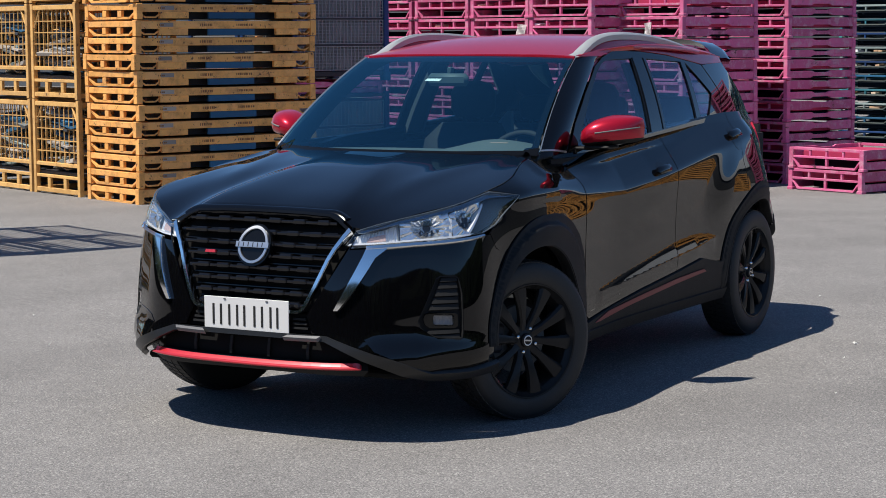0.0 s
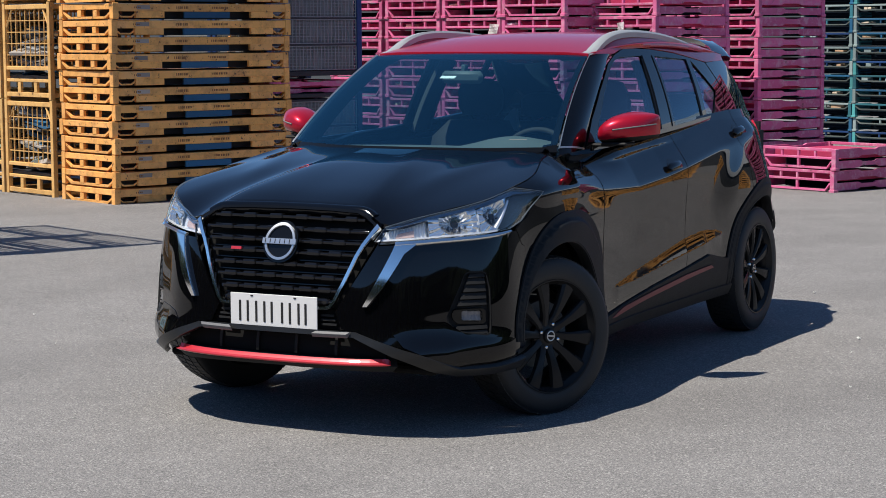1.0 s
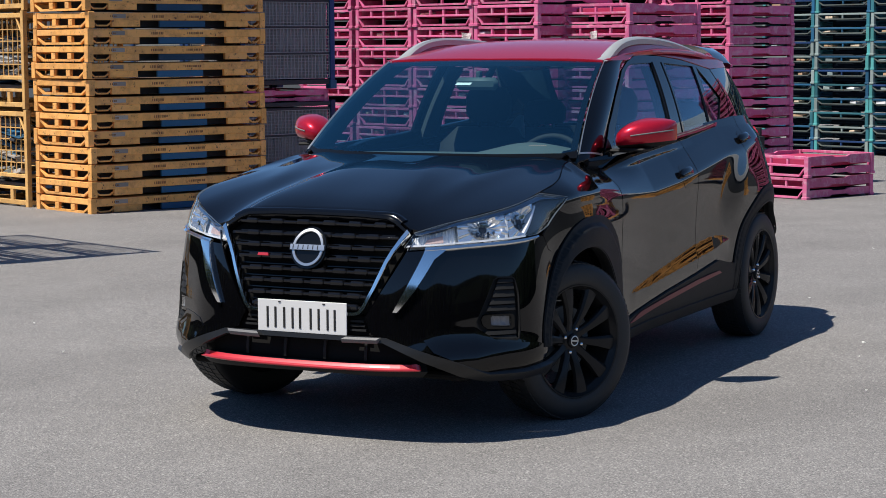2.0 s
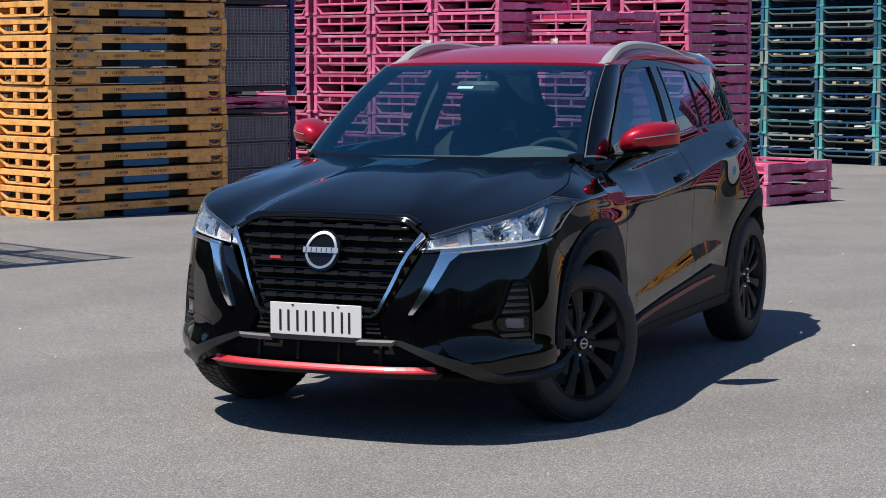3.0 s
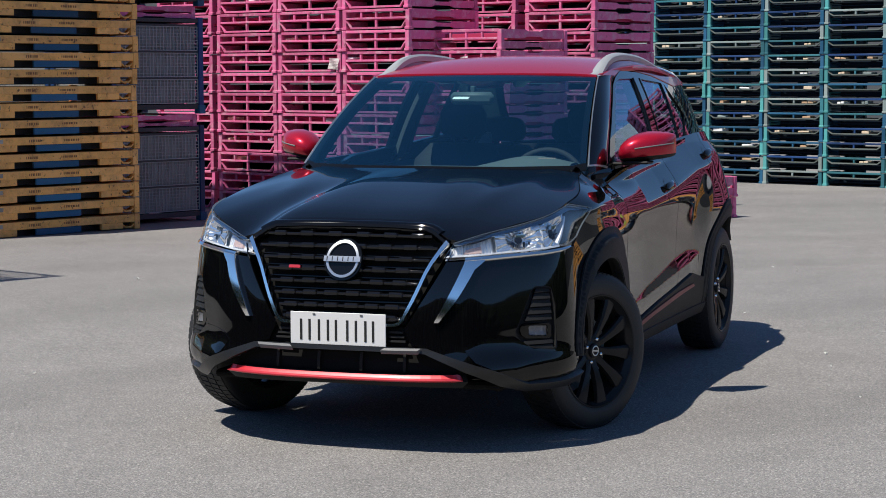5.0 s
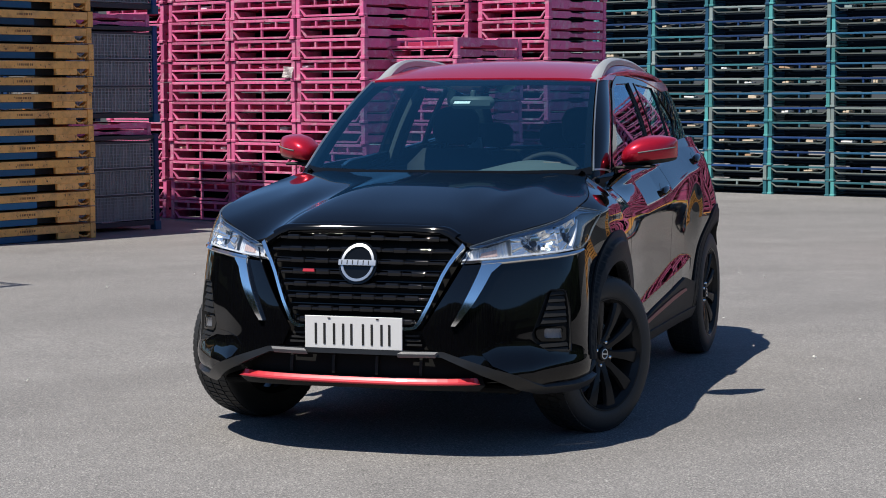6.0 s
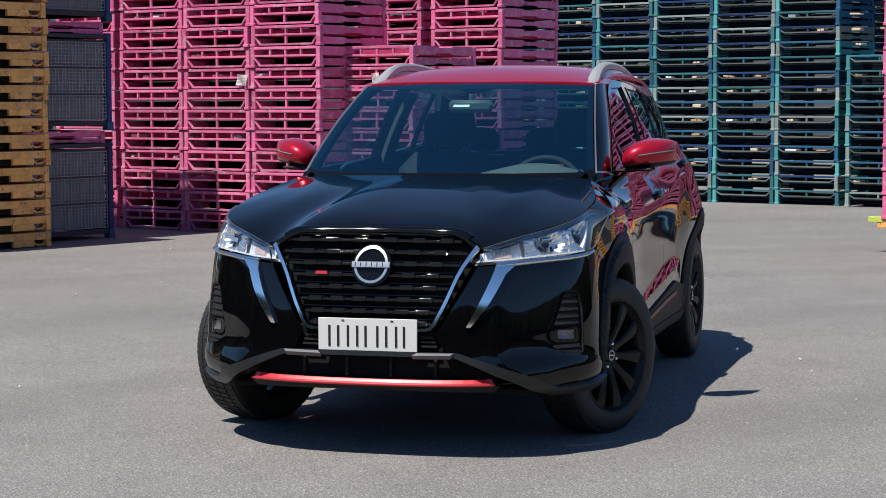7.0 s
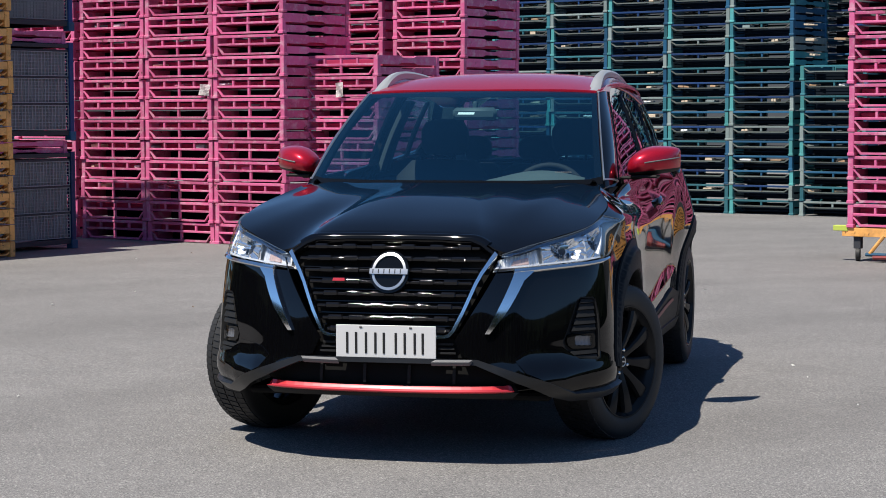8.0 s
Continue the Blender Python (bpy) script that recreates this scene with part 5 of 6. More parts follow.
# roof
RAIL_TOP = Spline([0.97, 1.03, 1.16, 1.33, 1.58, 1.92, 2.2, 2.47, 2.56], [1.468, 1.492, 1.542, 1.574, 1.581, 1.565, 1.535, 1.490, 1.468])
top = panel("roof", [(-0.545, 0.955), (-0.30, 0.922), (0.0, 0.908), (0.30, 0.922), (0.545, 0.955), (0.560, 1.05), (0.560, 2.2), (0.535, 2.6), (0.50, 2.86), (0.0, 2.95), (-0.50, 2.86), (-0.535, 2.6), (-0.560, 2.2), (-0.560, 1.05)], roof, M_RED, car, step=(0.06, 0.10), thick=0.02, label="metallic red roof")
for mir in SIDES:
    # pillar and frame strips on the cabin side
    panel("front_pillar", [(-0.07, 0.03), (1.0, 0.03), (1.0, 0.98), (-0.07, 0.98)], pillar, M_PAINT, car, thick=0.03, step=(0.06, 0.2), mirror=mir)
    panel("screen_seal", ribbon([(0.0, 0.0), (0.5, 0.0), (1.0, 0.0)], 0.02), pillar, M_SILVER, car, off=0.003, thick=0.01, step=(0.06, 0.1), mirror=mir, label="thin bright seal beside the windscreen")
    panel("foot_trim", [(-0.004, 0.02), (0.010, 0.02), (0.014, 0.97), (0.0, 0.97)], pillar, M_SILVER, car, off=0.003, thick=0.01, step=(0.06, 0.1), mirror=mir, label="thin bright line at the pillar foot")
    panel("cant_rail", [(0.955, 1.470), (1.2, 1.500), (1.6, 1.522), (2.1, 1.513), (2.5, 1.478), (2.80, 1.445), (2.80, 1.415), (2.44, 1.412), (1.98, 1.468), (1.6, 1.494), (1.338, 1.494), (1.195, 1.468)][::-1], cabin, M_RED, car, off=0.006, thick=0.03, mirror=mir)
    frame_f = panel("door_frame", [(0.560, 1.060), (0.69, 1.186), (0.875, 1.308), (1.088, 1.426), (1.20, 1.462), (1.34, 1.490), (1.60, 1.491), (1.98, 1.464), (2.30, 1.432), (2.44, 1.408), (2.575, 1.27), (2.50, 1.135), (2.0, 1.120), (1.5, 1.095), (0.9, 1.062)], cabin, M_GLOSS, car, off=0.002, thick=0.012, mirror=mir,
                    holes=[[(0.66, 1.085), (0.763, 1.180), (0.91, 1.295), (1.084, 1.402), (1.17, 1.437), (1.25, 1.452), (1.53, 1.455), (1.465, 1.106)], [(1.665, 1.118), (1.708, 1.452), (2.15, 1.430), (2.105, 1.140)], [(2.165, 1.144), (2.205, 1.427), (2.435, 1.262), (2.30, 1.153)]], step=(0.06, 0.06), label="gloss black window frame")
    for nm, poly in (("door_glass", [(0.64, 1.075), (0.75, 1.182), (0.90, 1.300), (1.08, 1.410), (1.25, 1.460), (1.54, 1.462), (1.475, 1.096)]), ("rear_door_glass", [(1.655, 1.108), (1.698, 1.460), (2.16, 1.437), (2.115, 1.132)]), ("quarter_glass", [(2.155, 1.135), (2.195, 1.435), (2.445, 1.262), (2.305, 1.144)])):
        g = panel(nm, poly, cabin, M_SIDEGLASS, car, off=-0.006, thick=0.004, mirror=mir, label="tinted side glass")
        g.visible_shadow = False
    panel("inner_lining", [(1.475, 1.085), (1.548, 1.455), (1.690, 1.455), (1.650, 1.090)], cabin, M_LINING, car, off=-0.045, thick=0.02, mirror=mir, label="dark grey inner door pillar lining")
    panel("belt_strip", ribbon([(0.62, 1.062), (1.0, 1.074), (1.5, 1.100), (2.0, 1.124), (2.45, 1.143)], 0.020), cabin, M_GLOSS, car, off=0.012, thick=0.02, mirror=mir)
    for a, b in (((1.478, 1.105), (1.548, 1.457)), ((1.635, 1.112), (1.678, 1.455))):
        panel("pillar_trim", ribbon([a, b], 0.012), cabin, M_GLOSS, car, off=0.006, thick=0.01, mirror=mir)
    panel("rear_pillar", [(2.49, 1.135), (2.57, 1.27), (2.44, 1.408), (2.80, 1.418), (3.0, 1.25), (3.10, 1.14)], cabin, M_PAINT, car, off=0.004, thick=0.03, mirror=mir)
    # roof rail: a solid blade that grows out of the roof
    bm = bmesh.new()
    rings = []
    for k in range(33):
        y = 0.965 + (2.56 - 0.965) * k / 32
        x = float(np.interp(y, [0.94, 1.2, 1.8, 2.56], [0.528, 0.520, 0.512, 0.488]))
        zr = float(roof(np.array([x]), np.array([y]))[0, 2]) - 0.012
        zt = max(zr + 0.014, float(RAIL_TOP(y)))
        wd = float(np.interp(y, [0.94, 1.05, 1.3, 2.3, 2.56], [0.030, 0.027, 0.020, 0.017, 0.010]))
        zb_ = max(zr, zt - 0.036)
        sg = -1 if mir else 1
        rings.append([bm.verts.new((sg * (x + dx), y, z)) for dx, z in ((wd, zb_), (wd, zt - 0.012), (wd * 0.5, zt - 0.002), (-wd * 0.5, zt), (-wd, zt - 0.010), (-wd, zb_))])
    for p, q in zip(rings, rings[1:]):
        for k in range(6):
            bm.faces.new((p[k], p[(k + 1) % 6], q[(k + 1) % 6], q[k]))
    bm.faces.new(rings[0])
    bm.faces.new(rings[-1][::-1])
    bmesh.ops.recalc_face_normals(bm, faces=bm.faces)
    part("roof_rail", bm, M_RAIL, car, "satin silver roof rail", smooth=40)
    # red shoulder that carries the rail
    bm = bmesh.new()
    rings = []
    for k in range(25):
        y = 1.04 + (2.50 - 1.04) * k / 24
        x = float(np.interp(y, [0.94, 1.2, 1.8, 2.56], [0.528, 0.520, 0.512, 0.488]))
        ze = float(ROOF_EDGE(y)) - 0.015
        zt = max(ze + 0.006, float(RAIL_TOP(y)) - 0.033)
        xo = float(cabin(np.array(y), np.array(ze))[0]) + 0.002
        sg = -1 if mir else 1
        rings.append([bm.verts.new((sg * xx, y, zz)) for xx, zz in ((xo, ze), (x + 0.022, ze + (zt - ze) * 0.75), (x + 0.012, zt), (x - 0.012, zt), (x - 0.03, ze))])
    for p, q in zip(rings, rings[1:]):
        for k in range(5):
            bm.faces.new((p[k], p[(k + 1) % 5], q[(k + 1) % 5], q[k]))
    bm.faces.new(rings[0])
    bm.faces.new(rings[-1][::-1])
    bmesh.ops.recalc_face_normals(bm, faces=bm.faces)
    part("roof_shoulder", bm, M_RED, car, smooth=50)

# spoiler and tail
bm = bmesh.new()
n = 17
rings = []
for k in range(n):
    x = -0.47 + 0.94 * k / (n - 1)
    e = abs(x) / 0.47
    yo = 3.22 - 0.13 * e**4
    zb = 1.532 - 0.105 * e**5
    rings.append([bm.verts.new(c) for c in ((x, yo - 0.24, zb + 0.012), (x, yo - 0.06, zb + 0.012), (x, yo, zb), (x, yo - 0.02, zb - 0.022), (x, yo - 0.18, zb - 0.018))])
for a, b in zip(rings, rings[1:]):
    for k in range(5):
        bm.faces.new((a[k], b[k], b[(k + 1) % 5], a[(k + 1) % 5]))
bm.faces.new(rings[0])
bm.faces.new(rings[-1][::-1])
bmesh.ops.recalc_face_normals(bm, faces=bm.faces)
part("spoiler", bm, M_PAINT, car, "gloss black rear spoiler", smooth=35)
rw = panel("rear_window", [(-0.97, 0.0), (0.97, 0.0), (0.97, 1.0), (-0.97, 1.0)], rear_screen, M_GLASS, car, thick=0.004, step=(0.1, 0.1), label="tinted rear window")
rw.visible_shadow = False
panel("tailgate", [(4.56, 0.60), (4.58, 0.9), (4.54, 1.09), (S_END, 1.11), (S_END, 0.60)], body, M_PAINT, car)
panel("tailgate", [(4.56, 0.60), (4.58, 0.9), (4.54, 1.09), (S_END, 1.11), (S_END, 0.60)], body, M_PAINT, car, mirror=True)
for mir in SIDES:
    panel("rear_bumper", [(4.45, 0.545), (4.50, 0.59), (4.62, 0.59), (S_END, 0.59), (S_END, 0.40), (4.72, 0.42)], body, M_PLASTIC, car, off=0.004, thick=0.03, mirror=mir)
    tl = panel("tail_lamp", [(4.36, 0.985), (4.46, 0.93), (4.66, 0.93), (4.80, 0.95), (4.80, 1.03), (4.56, 1.06), (4.44, 1.09), (4.36, 1.06)], body, M_TAIL, car, off=0.007, thick=0.02, mirror=mir, label="red tail lamp")
    panel("tail_lens", [(4.50, 0.985), (4.72, 0.985), (4.72, 1.01), (4.50, 1.02)], body, M_LENS, tl, off=0.010, thick=0.002, mirror=mir)
    panel("deck_side", [(3.05, 1.10), (3.05, 1.17), (2.5, 1.165), (2.5, 1.12)], cabin, M_PAINT, car, off=0.0, thick=0.02, mirror=mir)

# wipers
for x0, x1 in ((-0.52, -0.16), (-0.12, 0.28)):
    arm = bmesh.new()
    pts = []
    for k in range(9):
        f = k / 8
        x = x0 + (x1 - x0) * f
        a = x / 0.672
        q = screen(np.array([a]), np.array([-0.012 + 0.012 * f]))[0]
        pts.append((q[0], q[1] - 0.006, q[2] - 0.010))
    tube(arm, pts, 0.0042, 6)
    wiper = part("wiper", arm, M_LIP, car, "black wiper blade")

# mirrors
for sgn in (1, -1):
    bm = bmesh.new()
    # housing: D-shaped sections, flat at the back, from the inner end to the tip
    secs = [(0.735, 0.640, 0.715, 1.122, 0.026, 0.030), (0.748, 0.602, 0.725, 1.128, 0.044, 0.046), (0.79, 0.585, 0.742, 1.138, 0.066, 0.056), (0.84, 0.600, 0.762, 1.146, 0.072, 0.057), (0.89, 0.635, 0.782, 1.150, 0.068, 0.054), (0.93, 0.690, 0.797, 1.153, 0.060, 0.050), (0.951, 0.745, 0.805, 1.155, 0.051, 0.045), (0.957, 0.778, 0.806, 1.156, 0.042, 0.038)]
    rings = []
    for x, yf, yb, z, rt, rb in secs:
        ring = []
        for k in range(18):
            t = 2 * math.pi * k / 18
            c, s = math.cos(t), math.sin(t)
            yy = yb - (yb - yf) * abs(c) ** 0.75 if c < 0 else yb + 0.008 * c
            zz_ = z + (rt if s > 0 else rb) * (abs(s) ** 0.8) * (1 if s > 0 else -1) * (1.0 if c < 0 else 1.0 - 0.10 * c)
            ring.append(bm.verts.new((sgn * x, yy, zz_)))
        rings.append(ring)
    for a, b in zip(rings, rings[1:]):
        for k in range(18):
            bm.faces.new((a[k], a[(k + 1) % 18], b[(k + 1) % 18], b[k]))
    bm.faces.new(rings[0])
    bm.faces.new(rings[-1][::-1])
    bmesh.ops.recalc_face_normals(bm, faces=bm.faces)
    bmesh.ops.subdivide_edges(bm, edges=bm.edges[:], cuts=1, use_grid_fill=True, smooth=0.4)
    # the lower edge of the housing is a separate black shell
    cut = Vector((-0.10 * sgn, 0, 1)).normalized()
    bmesh.ops.bisect_plane(bm, geom=bm.verts[:] + bm.edges[:] + bm.faces[:], dist=1e-5, plane_co=(sgn * 0.735, 0, 1.099), plane_no=cut)
    under = bm.copy()
    edge = lambda f: (f.calc_center_median() - Vector((sgn * 0.735, 0, 1.099))).dot(cut) < 0
    bmesh.ops.delete(bm, geom=[f for f in bm.faces if edge(f)], context="FACES")
    bmesh.ops.delete(under, geom=[f for f in under.faces if not edge(f)], context="FACES")
    door_mirror = part("door_mirror", bm, M_RED, car, "red door mirror with black base", smooth=60)
    part("mirror_underside", under, M_PLASTIC, door_mirror, "matt black underside", smooth=60)
    bm = bmesh.new()
    box(bm, (0.69, 0.63, 1.070), (0.80, 0.70, 1.083), 0.005)
    box(bm, (0.755, 0.615, 1.076), (0.875, 0.73, 1.090), 0.006)
    for v in bm.verts:
        v.co.x *= sgn
    bmesh.ops.recalc_face_normals(bm, faces=bm.faces)
    part("mirror_base", bm, M_PLASTIC, door_mirror, "matt black mirror base")
    bm = bmesh.new()
    pts = [(sgn * x, y, z) for x, y, z in ((0.82, 0.590, 1.146), (0.86, 0.611, 1.152), (0.90, 0.647, 1.158), (0.935, 0.70, 1.163), (0.956, 0.765, 1.167))]
    tube(bm, pts, 0.0035, 6)
    part("mirror_lamp", bm, M_GREYTRIM, door_mirror, "slim clear repeater strip")


# wheels
def build_wheel():
    ob = new("wheel")
    ob.parent = car
    ob["label"] = "black ten spoke alloy wheel with road tyre"
    bm = bmesh.new()
    prof = [(0.222, -0.088), (0.228, -0.096), (0.262, -0.101), (0.298, -0.099), (0.317, -0.090), (0.326, -0.074), (0.3285, -0.040), (0.3285, 0.040), (0.326, 0.074), (0.317, 0.090), (0.298, 0.099), (0.262, 0.101), (0.236, 0.096), (0.228, 0.088)]
    lathe(bm, prof, 72)
    bmesh.ops.recalc_face_normals(bm, faces=bm.faces)
    tyre = part("tyre", bm, M_RUBBER, ob, smooth=40)
    # tread: shoulder blocks and two rib bands with grooves between
    bm = bmesh.new()
    for k in range(72):
        a0, a1 = 2 * math.pi * k / 72, 2 * math.pi * (k + 0.74) / 72
        for o0, o1, sh in ((-0.084, -0.050, 0.0), (-0.044, -0.004, 0.3), (0.004, 0.044, 0.6), (0.050, 0.084, 0.15)):
            vs = []
            for r in (0.322, 0.3325 if abs(o0) < 0.05 and abs(o1) < 0.05 else 0.3312):
                for o in (o0, o1):
                    for a in (a0 + sh * 0.087 + (o - o0) * 0.5, a1 + sh * 0.087 + (o - o0) * 0.5):
                        rr = r - (0.006 if abs(o) > 0.08 else 0)
                        vs.append(bm.verts.new((o, rr * math.cos(a), rr * math.sin(a))))
            for f in ((4, 5, 7, 6), (0, 4, 6, 2), (1, 3, 7, 5), (0, 1, 5, 4), (2, 6, 7, 3)):
                bm.faces.new([vs[i] for i in f])
    bmesh.ops.recalc_face_normals(bm, faces=bm.faces)
    part("tread", bm, M_RUBBER, tyre)
    bm = bmesh.new()
    lathe(bm, [(0.200, -0.085), (0.224, -0.092), (0.228, -0.086), (0.213, -0.06), (0.208, 0.02), (0.219, 0.070), (0.233, 0.086), (0.239, 0.092), (0.237, 0.099), (0.231, 0.098), (0.225, 0.087), (0.214, 0.072)], 72)
    bmesh.ops.recalc_face_normals(bm, faces=bm.faces)
    rim = part("rim", bm, M_RIM, ob, "gloss black alloy rim", smooth=35)
    for k in range(10):
        a = 2 * math.pi * (k + 0.0) / 10
        bm = bmesh.new()
        # spoke: narrow at the hub, wide at the rim, dished outwards
        lean = 0.10 if k % 2 else -0.10
        secs = [(0.040, 0.020, 0.058, 0.030), (0.085, 0.016, 0.070, 0.026), (0.140, 0.0215, 0.080, 0.022), (0.195, 0.030, 0.084, 0.020), (0.224, 0.0355, 0.083, 0.018)]
        rings = []
        for r, hw, o, th in secs:
            am = a + lean * (r - 0.13)
            c, s = math.cos(am), math.sin(am)
            ring = []
            for w, dx in ((-hw, -th), (-hw * 0.9, -0.004), (-hw * 0.4, 0.0), (hw * 0.6, 0.002), (hw, -0.006), (hw, -th)):
                ring.append(bm.verts.new((o + dx, r * c - w * s, r * s + w * c)))
            rings.append(ring)
        for p, q in zip(rings, rings[1:]):
            for i in range(6):
                bm.faces.new((p[i], p[(i + 1) % 6], q[(i + 1) % 6], q[i]))
        bm.faces.new(rings[0])
        bm.faces.new(rings[-1][::-1])
        bmesh.ops.recalc_face_normals(bm, faces=bm.faces)
        part("spoke", bm, M_RIM, rim, smooth=30)
    bm = bmesh.new()
    lathe(bm, [(0.0005, 0.076), (0.022, 0.076), (0.028, 0.072), (0.030, 0.062), (0.060, 0.056), (0.070, 0.050), (0.074, 0.03)], 40)
    bmesh.ops.recalc_face_normals(bm, faces=bm.faces)
    hub = part("hub", bm, M_RIM, ob, smooth=35)
    bm = bmesh.new()
    lathe(bm, [(0.017, 0.0768), (0.0195, 0.0775), (0.022, 0.0768)], 28)
    box(bm, (0.0765, -0.021, -0.003), (0.0775, 0.021, 0.003))
    part("cap_ring", bm, M_SILVER, hub, "plain ring on the hub cap")
    for k in range(4):
        a = 2 * math.pi * (k + 0.84) / 4
        bm = bmesh.new()
        lathe(bm, [(0.0005, 0.074), (0.005, 0.0735), (0.0085, 0.070), (0.0095, 0.055)], 10)
        for v in bm.verts:
            v.co += Vector((0, 0.050 * math.cos(a), 0.050 * math.sin(a)))
        bmesh.ops.recalc_face_normals(bm, faces=bm.faces)
        part("wheel_nut", bm, M_CHROME, hub, "bright wheel nut", smooth=40)
    bm = bmesh.new()
    lathe(bm, [(0.06, 0.012), (0.140, 0.012), (0.140, -0.01), (0.06, -0.01)], 40)
    bmesh.ops.recalc_face_normals(bm, faces=bm.faces)
    part("brake_disc", bm, M_GREYTRIM, ob, "grey steel brake disc")
    bm = bmesh.new()
    box(bm, (-0.03, -0.145, -0.06), (0.03, -0.085, 0.06), 0.012)
    part("caliper", bm, M_DARK, ob)
    return ob


wheel = build_wheel()
STEER = -23.0
FX, RX = 0.742, 0.708
spots = [(FX, 0.0, STEER, -7), (RX, 2.61, 0, -14), (-FX - 0.012, 0.0, STEER + 180, 40), (-RX, 2.61, 180, 15)]
for i, (x, y, a, spin) in enumerate(spots):
    m = Matrix.Translation((x, y, 0.3245)) @ pose(0, 0, 0, 0, 0, a) @ pose(0, 0, 0, spin, 0, 0)
    if i == 0:
        wheel.matrix_basis = m
    else:
        w2 = copy_thing(wheel, m)
        w2.parent = car

# wheel houses, dark
for sgn in (1, -1):
    for cy in (0.0, 2.61):
        bm = bmesh.new()
        rings = []
        for k in range(17):
            t = math.pi * (0.13 + 0.80 * k / 16)
            rings.append([bm.verts.new((sgn * x, cy + 0.43 * math.cos(t), WZ + 0.43 * math.sin(t))) for x in (0.75 if cy < 1 else 0.70, 0.42)])
        for a, b in zip(rings, rings[1:]):
            bm.faces.new((a[0], a[1], b[1], b[0]))
        bm.faces.new([r[1] for r in rings])
        part("wheel_house", bm, M_VOID, car)

# inner structure, keeps daylight out below the glass
bm = bmesh.new()
box(bm, (-0.60, 0.12, 0.30), (0.60, 0.15, 1.015))
part("bulkhead", bm, M_VOID, car)
for sgn in (1, -1):
    bm = bmesh.new()
    box(bm, (min(sgn * 0.68, sgn * 0.66), 0.45, 0.30), (max(sgn * 0.68, sgn * 0.66), 3.05, 1.035))
    part("inner_panel", bm, M_CABIN, car)
bm = bmesh.new()
box(bm, (-0.66, 0.14, 0.30), (0.66, 3.05, 0.34))
part("cabin_floor", bm, M_CABIN, car)
bm = bmesh.new()
box(bm, (-0.66, 3.03, 0.34), (0.66, 3.06, 1.08))
part("rear_wall", bm, M_CABIN, car)

# cabin furniture
bm = bmesh.new()
pr = [(0.22, 0.80), (0.25, 1.045), (0.40, 1.062), (0.62, 1.060), (0.72, 1.03), (0.74, 0.95), (0.70, 0.78)]
rings = []
for k in range(13):
    x = -0.62 + 1.24 * k / 12
    rings.append([bm.verts.new((x, y + (0.17 * (x / 0.62) ** 2 if y < 0.5 else 0.03 * (x / 0.62) ** 2), z - 0.012 * (x / 0.62) ** 2)) for y, z in pr])
for a, b in zip(rings, rings[1:]):
    for k in range(len(pr)):
        bm.faces.new((a[k], a[(k + 1) % len(pr)], b[(k + 1) % len(pr)], b[k]))
bm.faces.new(rings[0])
bm.faces.new(rings[-1][::-1])
bmesh.ops.recalc_face_normals(bm, faces=bm.faces)
part("dashboard", bm, M_DASH, car, "dark dashboard", smooth=40)
bm = bmesh.new()
rings = []
for k in range(25):
    f = k / 24
    x = 0.10 + 0.50 * f
    h = 0.048 * math.sin(math.pi * min(1.0, f * 0.88 + 0.06)) ** 1.4
    rings.append([bm.verts.new((x, y, z)) for y, z in ((0.42, 1.052), (0.52, 1.060 + h * 0.75), (0.60, 1.062 + h), (0.70, 1.055 + h * 0.9), (0.71, 1.03))])
for a, b in zip(rings, rings[1:]):
    for k in range(4):
        bm.faces.new((a[k], a[k + 1], b[k + 1], b[k]))
bmesh.ops.recalc_face_normals(bm, faces=bm.faces)
part("instrument_hood", bm, M_DASH, car, "grey instrument hood", smooth=60)
bm = bmesh.new()
ring = [(0.34 + 0.185 * math.cos(t), 0.80 + 0.07 * math.sin(t), 0.955 + 0.170 * math.sin(t)) for t in [2 * math.pi * k / 32 for k in range(32)]]
tube(bm, ring, 0.015, 8, closed=True)
box(bm, (0.25, 0.775, 0.93), (0.43, 0.80, 1.0), 0.02)
part("steering_wheel", bm, M_SEAT, car, "dark steering wheel", smooth=50)


